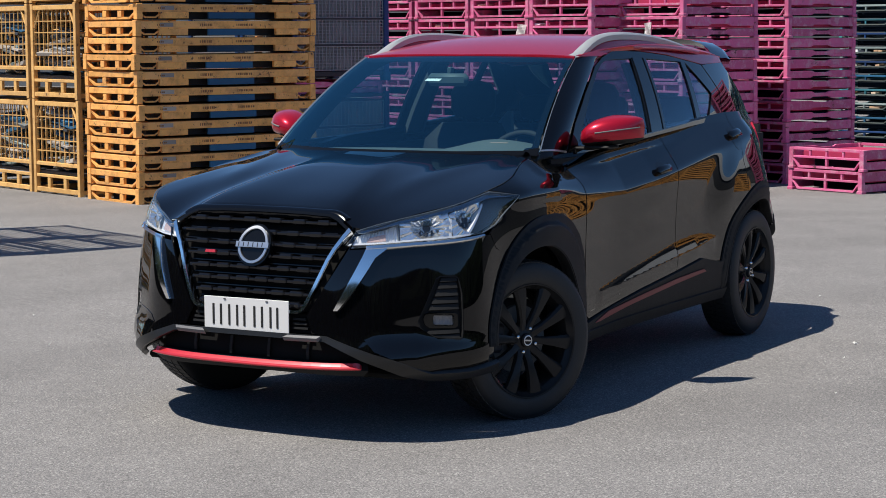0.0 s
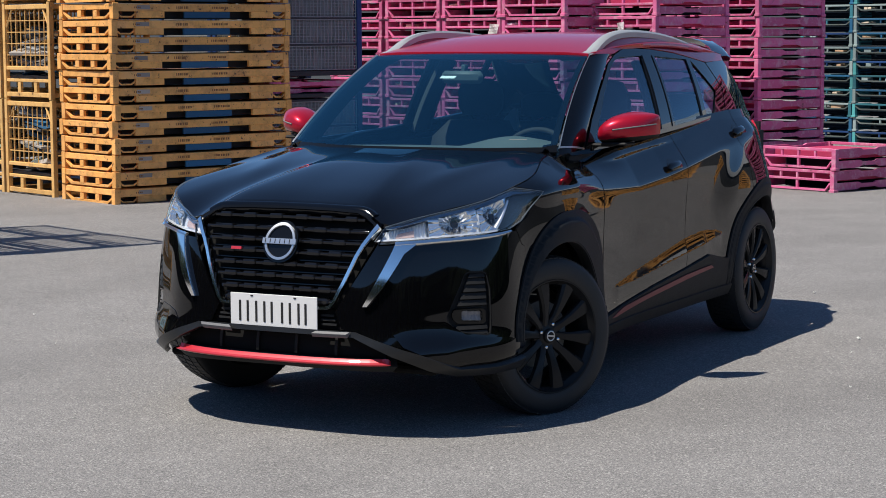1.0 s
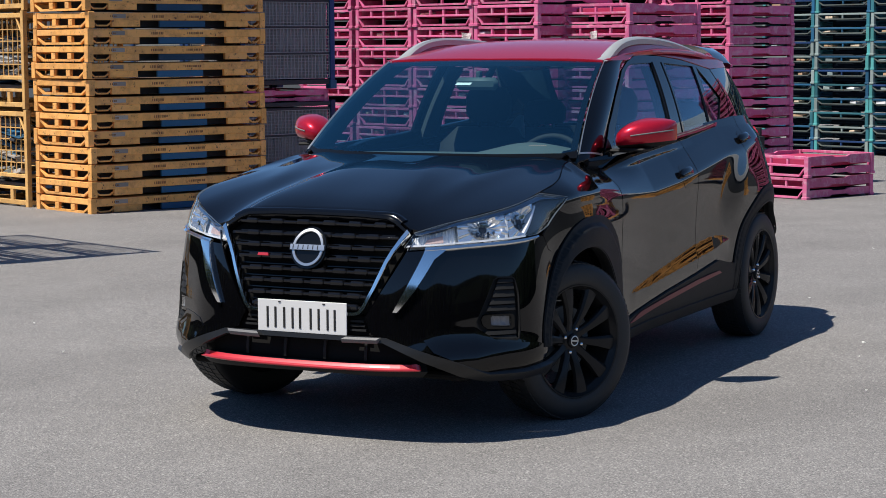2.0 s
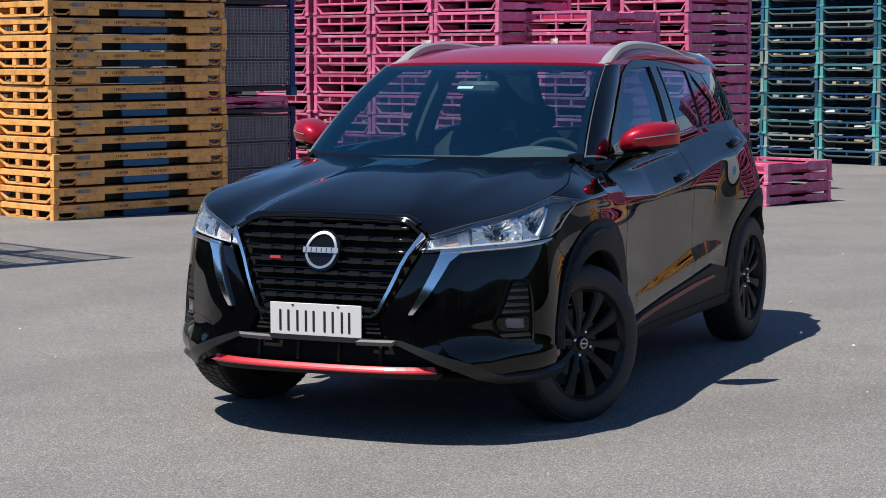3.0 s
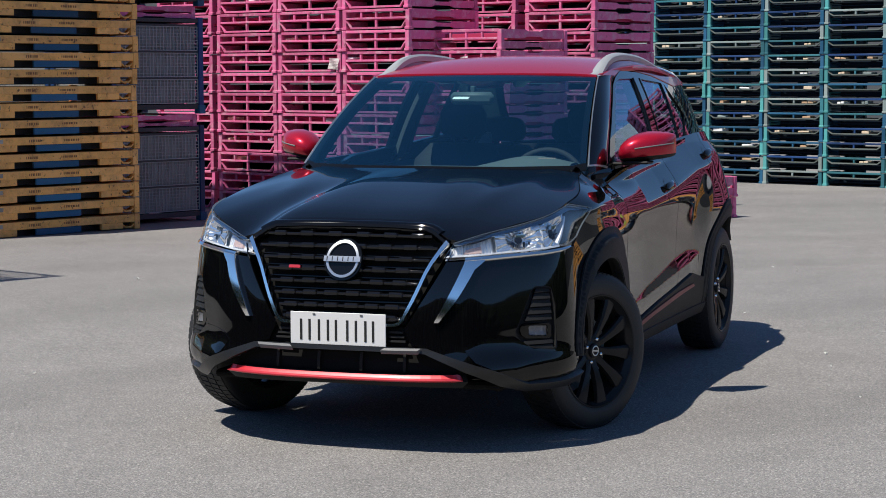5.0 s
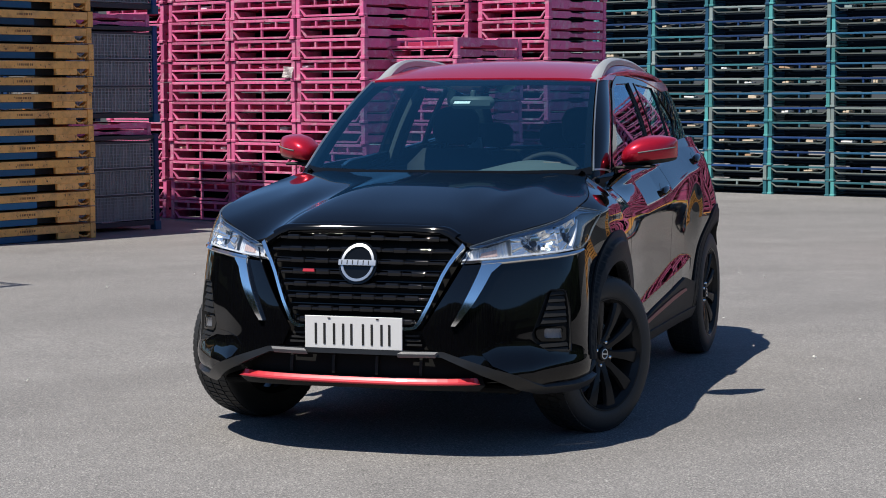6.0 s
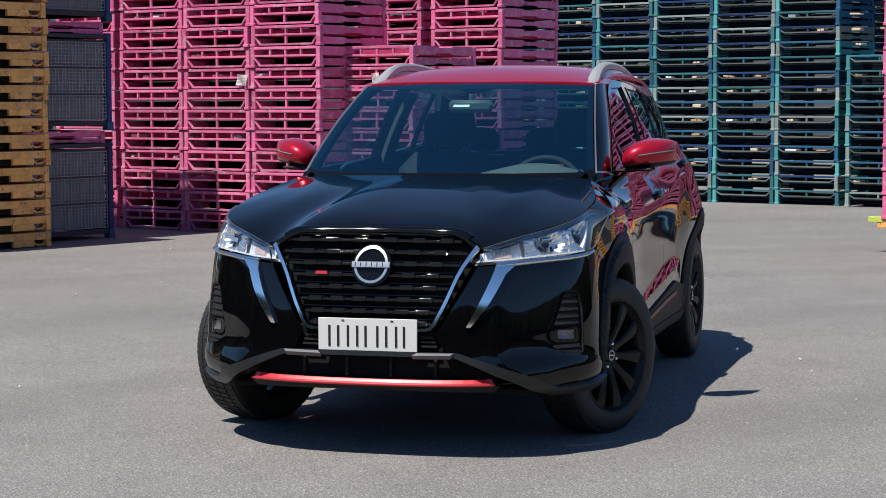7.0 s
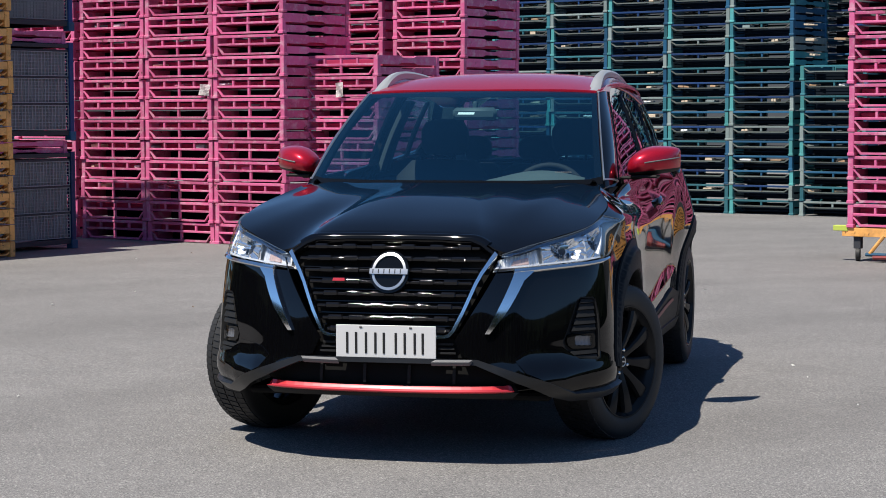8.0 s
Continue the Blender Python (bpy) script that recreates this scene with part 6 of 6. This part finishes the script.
def seat(name, x, y, w, back_z, rest=1.0):
    ob = new(name)
    ob.parent = car
    ob["label"] = "dark fabric seat"
    bm = bmesh.new()
    box(bm, (x - w / 2, y - 0.50, 0.52), (x + w / 2, y + 0.02, 0.68), 0.05)
    part("cushion", bm, M_SEAT, ob, smooth=50)
    bm = bmesh.new()
    secs = [(0.62, 0.0, 0.46, 0.11), (0.85, 0.06, 0.50, 0.12), (1.05, 0.11, 0.48, 0.10), (back_z, 0.16, 0.34, 0.07)]
    rings = []
    for z, dy, ww, th in secs:
        ww *= w / 0.5
        rings.append([bm.verts.new((x + ww / 2 * math.cos(t), y + dy + th * math.sin(t), z)) for t in [2 * math.pi * k / 16 for k in range(16)]])
    for a, b in zip(rings, rings[1:]):
        for k in range(16):
            bm.faces.new((a[k], a[(k + 1) % 16], b[(k + 1) % 16], b[k]))
    bm.faces.new(rings[0][::-1])
    bm.faces.new(rings[-1])
    part("backrest", bm, M_SEAT, ob, smooth=60)
    bm = bmesh.new()
    rings = []
    for z, r in [(back_z + q * rest, rr) for q, rr in ((0.03, 0.10), (0.07, 0.125), (0.16, 0.125), (0.205, 0.10), (0.22, 0.05))]:
        rings.append([bm.verts.new((x + r * math.cos(t), y + 0.18 + r * 0.5 * math.sin(t), z)) for t in [2 * math.pi * k / 16 for k in range(16)]])
    for a, b in zip(rings, rings[1:]):
        for k in range(16):
            bm.faces.new((a[k], a[(k + 1) % 16], b[(k + 1) % 16], b[k]))
    bm.faces.new(rings[0][::-1])
    bm.faces.new(rings[-1])
    for dx in (-0.05, 0.05):
        box(bm, (x + dx - 0.006, y + 0.165, back_z - 0.02), (x + dx + 0.006, y + 0.185, back_z + 0.05))
    part("headrest", bm, M_SEAT, ob, smooth=60)


for x in (-0.34, 0.34):
    seat("front_seat", x, 1.45, 0.50, 1.13, 0.95)
for x in (-0.40, 0.0, 0.40):
    seat("rear_seat", x, 2.32, 0.44, 1.09, 0.70)
bm = bmesh.new()
box(bm, (-0.100, 0.735, 1.338), (0.112, 0.770, 1.397), 0.016)
box(bm, (-0.008, 0.765, 1.375), (0.012, 0.80, 1.425), 0.004)
part("inside_mirror", bm, M_HOODTRIM, car, "inside mirror", smooth=40)
# pale grey wedge added where sun falls on the rear seat
bm = bmesh.new()
wedge = [(-0.42, 1.95, 1.06), (-0.30, 1.97, 1.06), (-0.325, 2.01, 1.175), (-0.345, 2.01, 1.175)]
near_side = [bm.verts.new(p) for p in wedge]
far_side = [bm.verts.new((x, y + 0.03, z)) for x, y, z in wedge]
bm.faces.new(near_side)
bm.faces.new(far_side[::-1])
for k in range(4):
    bm.faces.new((near_side[k], far_side[k], far_side[(k + 1) % 4], near_side[(k + 1) % 4]))
bmesh.ops.recalc_face_normals(bm, faces=bm.faces)
part("rear_seat_trim", bm, M_MESH, car, "pale wedge in place of a sunlit patch on the rear seat")
bm = bmesh.new()
box(bm, (-0.50, 1.08, 1.455), (0.50, 2.7, 1.462), 0.0)
part("headliner", bm, M_GREYTRIM, car)
# ---- cages, mesh containers and the trolley
def wire_grid(bm, a, b, z0, z1, nx, nz, fixed, axis, r=0.004):
    """Upright and level wires over a rectangle; axis 'x' lies in the xz plane at y = fixed, 'y' in the yz plane at x = fixed."""
    def put(lo, hi):
        if axis == "x":
            box(bm, (lo[0], fixed - r, lo[1]), (hi[0], fixed + r, hi[1]))
        else:
            box(bm, (fixed - r, lo[0], lo[1]), (fixed + r, hi[0], hi[1]))
    for k in range(nx + 1):
        x = a + (b - a) * k / nx
        put((x - r, z0), (x + r, z1))
    for k in range(nz + 1):
        z = z0 + (z1 - z0) * k / nz
        put((a, z - r), (b, z + r))


def mesh_cage(m_frame, label, deck=True):
    w, d, h = 0.98, 1.15, 0.97
    ob = empty("mesh_cage", label, "cage")
    p = 0.05
    for sx in (-1, 1):
        for sy in (-1, 1):
            x, y = sx * (w / 2 - p / 2), sy * (d / 2 - p / 2)
            boxes("post", [((x - p / 2, y - p / 2, 0.0), (x + p / 2, y + p / 2, h - 0.004))], m_frame, ob)
    for sy in (-1, 1):
        y = sy * (d / 2 - 0.025)
        for z0, z1 in ((0.02, 0.065), (0.17, 0.20), (0.29, 0.325), (0.90, 0.945)):
            boxes("rail", [((-w / 2 + p, y - 0.018, z0), (w / 2 - p, y + 0.018, z1))], m_frame, ob)
        for x in (-0.18, 0.16):
            boxes("foot_block", [((x - 0.03, y - 0.016, 0.066), (x + 0.03, y + 0.016, 0.169))], m_frame, ob)
        for sx in (-1, 1):
            bm = bmesh.new()
            tube(bm, [(sx * (w / 2 - p), y, 0.72), (sx * (w / 2 - 0.17), y, 0.905)], 0.012, 6)
            part("brace", bm, m_frame, ob)
        bm = bmesh.new()
        wire_grid(bm, -w / 2 + p, w / 2 - p, 0.325, 0.90, 9, 5, y, "x", 0.0045)
        tagged(part("wire_mesh", bm, m_frame, ob), kind="stuff")
    for sx in (-1, 1):
        x = sx * (w / 2 - 0.025)
        for z0, z1 in ((0.02, 0.065), (0.29, 0.325), (0.90, 0.945)):
            boxes("rail", [((x - 0.018, -d / 2 + p, z0), (x + 0.018, d / 2 - p, z1))], m_frame, ob)
        bm = bmesh.new()
        wire_grid(bm, -d / 2 + p, d / 2 - p, 0.325, 0.90, 10, 5, x, "y", 0.0045)
        tagged(part("wire_mesh", bm, m_frame, ob), kind="stuff")
    if deck:
        boxes("deck", [((-w / 2 + p, -d / 2 + p, 0.205), (w / 2 - p, d / 2 - p, 0.235))], M_DARK, ob)
    return ob


def scrap_heap(seed, z1):
    """Loose grey parts lying in a cage: flat panels, bars and rods at all angles."""
    r = random.Random(seed)
    ob = empty("scrap_parts", "loose grey and tan metal parts piled in a cage", "scrap parts")
    for k in range(64):
        bm = bmesh.new()
        L, W, T = r.uniform(0.20, 0.80), r.uniform(0.03, 0.18), r.uniform(0.010, 0.05)
        box(bm, (-L / 2, -W / 2, -T / 2), (L / 2, W / 2, T / 2), 0.004)
        side = r.choice((-0.42, 0.0, 0.25))
        m = pose(r.uniform(-0.06, 0.06), side + r.uniform(-0.05, 0.05), 0.28 + (z1 - 0.3) * k / 64, r.uniform(-22, 22), r.uniform(-14, 14), r.choice((0, 0, 8, -10)))
        bmesh.ops.transform(bm, matrix=m, verts=bm.verts)
        part(r.choice(("metal_bar", "sheet_offcut")), bm, r.choice((M_MESH, M_PALE, M_DARK, M_DARK, M_GREYTRIM, M_CAGE, M_SCRAPE, M_PALBLUE)), ob)
    return ob


def place(src, corner, w, d, z, group=""):
    mid = Vector(corner).to_3d() + U * (w / 2) + V * (d / 2)
    c = copy_thing(src, pose(mid.x, mid.y, ground_z(mid.y) + z, 0, 0, TURN + rng.uniform(-0.8, 0.8)))
    return tagged(c, group=group)


cage_y = mesh_cage(M_CAGE, "yellow steel mesh cage stacked beside the pallets")
cage_e = mesh_cage(M_CAGE, "empty yellow steel mesh cage in a tall pile", False)
cage_g = mesh_cage(M_MESH, "grey steel mesh cage full of loose parts")
heaps = [scrap_heap(k, z) for k, z in ((3, 0.88), (8, 0.72), (12, 0.85))]
for col, kinds in ((0, (cage_y, cage_y, cage_y)), (-1, (cage_y, cage_y, cage_y)), (-2, (cage_g, cage_y, cage_y))):
    cc = at(-9.33, 8.65, col * 1.03)
    for i, src in enumerate(kinds):
        place(src, cc, 0.98, 1.15, i * 0.972, "mesh cages")
        place(heaps[(i + col) % 3], cc, 0.98, 1.15, i * 0.972, "scrap heaps")


# a tall pile of cages that stands out of view and throws a mesh shadow across the yard
for col in (0, -1):
    cc = at(-7.40, 2.27, col * 1.03)
    for i in range(5):
        place(cage_e, cc, 0.98, 1.15, i * 0.972, "mesh cages")


def mesh_container():
    """Grey wire container with dark blue posts."""
    w, d, h = 1.0, 1.24, 1.02
    ob = empty("mesh_container", "grey wire mesh container with dark blue posts, stacked", "container")
    for sx in (-1, 1):
        for sy in (-1, 1):
            x, y = sx * (w / 2 - 0.03), sy * (d / 2 - 0.03)
            boxes("post", [((x - 0.03, y - 0.03, 0.02), (x + 0.03, y + 0.03, h - 0.01))], M_NAVY, ob)
            boxes("corner_shoe", [((x - 0.042, y - 0.042, 0.0), (x + 0.042, y + 0.042, 0.09))], M_BLUE, ob, "pale blue corner shoe")
    for sx in (-1, 1):
        x = sx * (w / 2 - 0.03)
        for z0, z1 in ((0.05, 0.10), (0.955, 0.995)):
            boxes("frame_rail", [((x - 0.02, -d / 2 + 0.06, z0), (x + 0.02, d / 2 - 0.06, z1))], M_DARK, ob)
        for k in range(3):
            z0 = 0.115 + k * 0.275
            bm = bmesh.new()
            wire_grid(bm, -d / 2 + 0.065, d / 2 - 0.065, z0, z0 + 0.245, 24, 7, x + sx * 0.006, "y", 0.0042)
            tagged(part("mesh_panel", bm, M_MESH, ob), kind="stuff")
            boxes("mesh_band", [((x - 0.012, -d / 2 + 0.06, z0 + 0.247), (x + 0.012, d / 2 - 0.06, z0 + 0.272))], M_DARK, ob)
    for sy in (-1, 1):
        y = sy * (d / 2 - 0.03)
        for z0, z1 in ((0.05, 0.10), (0.955, 0.995)):
            boxes("frame_rail", [((-w / 2 + 0.06, y - 0.02, z0), (w / 2 - 0.06, y + 0.02, z1))], M_DARK, ob)
        bm = bmesh.new()
        wire_grid(bm, -w / 2 + 0.065, w / 2 - 0.065, 0.115, 0.94, 20, 18, y, "x", 0.0035)
        tagged(part("mesh_panel", bm, M_MESH, ob), kind="stuff")
    boxes("liner", [((-w / 2 + 0.06, -d / 2 + 0.06, 0.11), (w / 2 - 0.06, d / 2 - 0.06, 0.93))], M_LINER, ob, "dark grey folded side walls")
    return ob


cont = mesh_container()
CONT = Vector((-6.5, 11.1, 0)) - U * 1.0 - V * 1.24
for i in range(3):
    place(cont, CONT, 1.0, 1.24, i * 1.13 + (0.0), "mesh containers")
    if i < 2:
        mid = CONT + U * 0.5 + V * 0.62
        c = copy_thing(pink, pose(mid.x, mid.y, ground_z(mid.y) + 1.02 + i * 1.13 - 0.03, 0, 0, TURN))
        c.scale = (0.92, 1.0, 0.62)
# unseen column behind the pallets, added to widen the shadow on the pink racks
for i in range(3):
    place(cont, CONT - U * 1.04, 1.0, 1.24, i * 1.03, "mesh containers")
# more pink piles behind the containers
pile([pink], at(-8.2, 13.3), 14, PH, PW, PD, "pink racks")

# paper sheets tied to the racks
for (x, y, z, w, h, a) in ((-5.42, 12.075, 1.61, 0.15, 0.12, 4), (-3.86, 11.90, 1.60, 0.10, 0.15, -8)):
    bm = bmesh.new()
    vs = []
    for j in range(5):
        for i in range(5):
            u, v = i / 4 - 0.5, j / 4 - 0.5
            vs.append(bm.verts.new((u * w, -0.012 * math.sin(u * 5 + v * 4), v * h)))
    for j in range(4):
        for i in range(4):
            bm.faces.new((vs[j * 5 + i], vs[j * 5 + i + 1], vs[j * 5 + i + 6], vs[j * 5 + i + 5]))
    bmesh.ops.solidify(bm, geom=bm.faces[:], thickness=0.002)
    sheet = link("paper_sheet", bm, M_PAPER)
    sheet.matrix_world = pose(x, y, z, 0, a, TURN)
    tagged(sheet, "crumpled white paper sheet tied to a pink rack", "paper")


# a pale board lying inside the low pair of racks, and litter on the ground
bm = bmesh.new()
box(bm, (-0.05, -0.40, 0.0), (0.05, 0.40, 0.022), 0.003)
board = link("board", bm, M_PAPER)
bp = at(-2.55, 12.57, 0.86, 0.52)
board.matrix_world = pose(bp.x, bp.y, ground_z(bp.y) + 0.150, 0, 0, TURN)
tagged(board, "pale board lying inside a pink rack", "board")
LITTER = [(-5.02, 10.54), (-3.87, 6.17), (-5.26, 9.66), (-2.99, 5.07), (0.21, 7.45), (0.61, 4.25), (1.48, 2.04), (-2.22, 0.54), (-4.05, 5.03), (-3.03, 1.36), (1.76, 1.07), (0.44, 7.21), (1.38, 2.52)]
lit = random.Random(4)
for k, (x, y) in enumerate(LITTER):
    bm = bmesh.new()
    w = lit.uniform(0.006, 0.014)
    vs = []
    for j in range(3):
        for i in range(4):
            vs.append(bm.verts.new(((i - 1.5) * w * 0.5 + lit.uniform(-0.004, 0.004), (j - 1) * w * 0.5 + lit.uniform(-0.004, 0.004), 0.004 + lit.uniform(0, 0.012))))
    for j in range(2):
        for i in range(3):
            bm.faces.new((vs[j * 4 + i], vs[j * 4 + i + 1], vs[j * 4 + i + 5], vs[j * 4 + i + 4]))
    bmesh.ops.solidify(bm, geom=bm.faces[:], thickness=0.002)
    ob = link("litter", bm, lit.choice((M_PAPER, M_PAPER, M_CARD)))
    ob.matrix_world = pose(x, y, ground_z(y), 0, 0, lit.uniform(0, 360))
    tagged(ob, "small scrap of litter on the asphalt", "litter", "litter on the ground")


def trolley():
    """Low yellow tow trolley that carries a pile of racks."""
    w, d = 1.08, 1.2
    ob = empty("trolley", "low yellow tow trolley with black castors and coloured struts", "trolley")
    for sy in (-1, 1):
        boxes("deck_beam", [((-w / 2, sy * 0.52 - 0.035, 0.235), (w / 2, sy * 0.52 + 0.035, 0.315))], M_YELLOW, ob)
    for sx in (-1, 1):
        boxes("deck_beam", [((sx * 0.45 - 0.03, -0.485, 0.24), (sx * 0.45 + 0.03, 0.485, 0.31))], M_YELLOW, ob)
    boxes("tow_end", [((-w / 2 - 0.09, -0.56, 0.285), (-w / 2 + 0.06, -0.47, 0.335))], M_GREENISH, ob, "lime green tow end")
    for x in (-0.40, 0.40):
        for y in (-0.50, 0.50):
            boxes("castor_fork", [((x - 0.035, y - 0.03, 0.12), (x + 0.035, y + 0.03, 0.236))], M_DARK, ob)
            bm = bmesh.new()
            lathe(bm, [(0.0005, -0.022), (0.05, -0.022), (0.064, -0.016), (0.066, 0.0), (0.064, 0.016), (0.05, 0.022), (0.0005, 0.022)], 20)
            bmesh.ops.rotate(bm, cent=(0, 0, 0), matrix=Matrix.Rotation(radians(20), 3, "Z"), verts=bm.verts)
            bmesh.ops.translate(bm, vec=(x, y, 0.066), verts=bm.verts)
            bmesh.ops.recalc_face_normals(bm, faces=bm.faces)
            part("castor", bm, M_RUBBER, ob, smooth=40)
    for a, b, m in (((-0.26, -0.55, 0.08), (-0.12, -0.55, 0.25), M_YELLOW), ((-0.30, -0.55, 0.07), (0.3, -0.55, 0.07), M_BLUE), ((-0.22, -0.57, 0.045), (0.02, -0.57, 0.05), M_REDSTRIPE)):
        bm = bmesh.new()
        tube(bm, [a, b], 0.018, 8)
        part("strut", bm, m, ob)
    return ob


M_GREENISH = painted_steel("lime_paint", (0.42, 0.50, 0.08), 0.15, 0.5, 0.1)
tro = trolley()
for k in range(2):
    cc = at(1.42, 10.72, k * 1.12)
    place(tro, at(cc.x, cc.y, -0.05, -0.04), 1.08, 1.2, 0.0, "trolleys")
    pile([pink], cc, 11 if k < 1 else 8, PH, PW, PD, "pink racks", z0=ground_z(cc.y) + 0.316)
pile([ypal], at(3.85, 10.0), 9, 0.160, 1.0, 2.06, "yellow pallets", jitter=0.012)
# cardboard and pale scraps lying in the teal and pink racks
scr = random.Random(21)


def packing(base, z, w, h, material):
    bm = bmesh.new()
    n = scr.choice((1, 1, 2))
    for q in range(n):
        a, b = -w / 2 + w * q / n, -w / 2 + w * (q + 1) / n - 0.006
        box(bm, (a, -0.047, -h * scr.uniform(0.3, 0.5)), (b, 0.10, h * scr.uniform(0.35, 0.7)), 0.004)
    ob = link("packing_scrap", bm, material)
    ob.matrix_world = pose(base.x, base.y, z, 0, scr.uniform(-3, 3), TURN + scr.uniform(-10, 10))
    tagged(ob, "scrap of packing material lying in a rack", "packing scrap", "packing scraps")


# in the teal piles they fill two bays of most racks at mid height
for k in range(7):
    for j in range(1, 15):
        for f in (0.24, 0.70):
            if scr.random() < (0.62 if 2 < j < 9 else 0.22):
                base = at(*T0, -k * 0.985 + f * 0.97 + scr.uniform(-0.04, 0.04), 0.055)
                packing(base, ground_z(base.y) + (j + 0.68) * 0.206, scr.uniform(0.07, 0.19), scr.uniform(0.022, 0.044), scr.choice((M_CARD, M_CREAM, M_CREAM, M_CARD, M_PAPER, M_PALE)))
for k in range(16):
    base = at(*P0, scr.uniform(0.1, 2.9), 0.08)
    packing(base, ground_z(base.y) + (scr.randrange(1, 11) + 0.66) * PH, scr.uniform(0.05, 0.16), scr.uniform(0.016, 0.036), scr.choice((M_PAPER, M_PINK, M_PALE, M_CREAM)))

for o in (ypal, pink, *TEALS, cage_y, cage_e, cage_g, cont, tro, *heaps):
    drop_thing(o)


# ---- plain buildings that close the yard
def shed(name, lo, hi, material, label):
    bm = bmesh.new()
    box(bm, lo, hi)
    ob = link(name, bm, material)
    tagged(ob, label, "building", kind="structure")
    return ob


# dark belt of trees round the far side of the yard, with an uneven top
bm = bmesh.new()
belt = random.Random(9)
rings = []
for k in range(233):
    a = radians(-205 + 240 * k / 220)
    r = 52 + 3 * math.sin(k * 0.21) + belt.uniform(-0.3, 0.3)
    h = 7.0 + 4.5 * math.exp(-((math.degrees(a) + 90) / 62) ** 2) + 1.2 * math.sin(k * 0.06) + 0.5 * math.sin(k * 0.17 + 1) + belt.uniform(-0.08, 0.08)
    x, y = 2.0 + r * math.cos(a), -2.0 + r * math.sin(a)
    rings.append([bm.verts.new((x + dx * math.cos(a), y + dx * math.sin(a), -0.2 + h * f)) for f, dx in ((0, 0), (0.25, -1.2 + belt.uniform(-0.6, 0.6)), (0.6, -0.8 + belt.uniform(-0.8, 0.8)), (0.9, 0.6 + belt.uniform(-0.4, 0.4)), (1.0, 1.6), (0.9, 3.0), (0, 3.2))])
for p, q in zip(rings, rings[1:]):
    for k in range(6):
        bm.faces.new((p[k], p[k + 1], q[k + 1], q[k]))
bmesh.ops.recalc_face_normals(bm, faces=bm.faces)
tagged(link("backdrop", bm, M_TREES), "dark green belt of trees behind the yard", "trees", kind="structure")
shed("wall_north", (-60, 44, -0.3), (44, 44.5, 5.4), M_WALLGREY, "grey cladded warehouse wall behind the racks")
bm = bmesh.new()
box(bm, (-60, 43.6, 5.4), (44, 44.6, 7.0), 0.02)
tagged(link("trim", bm, M_FASCIA), "white roof edge of the warehouse", "roof edge", kind="structure")
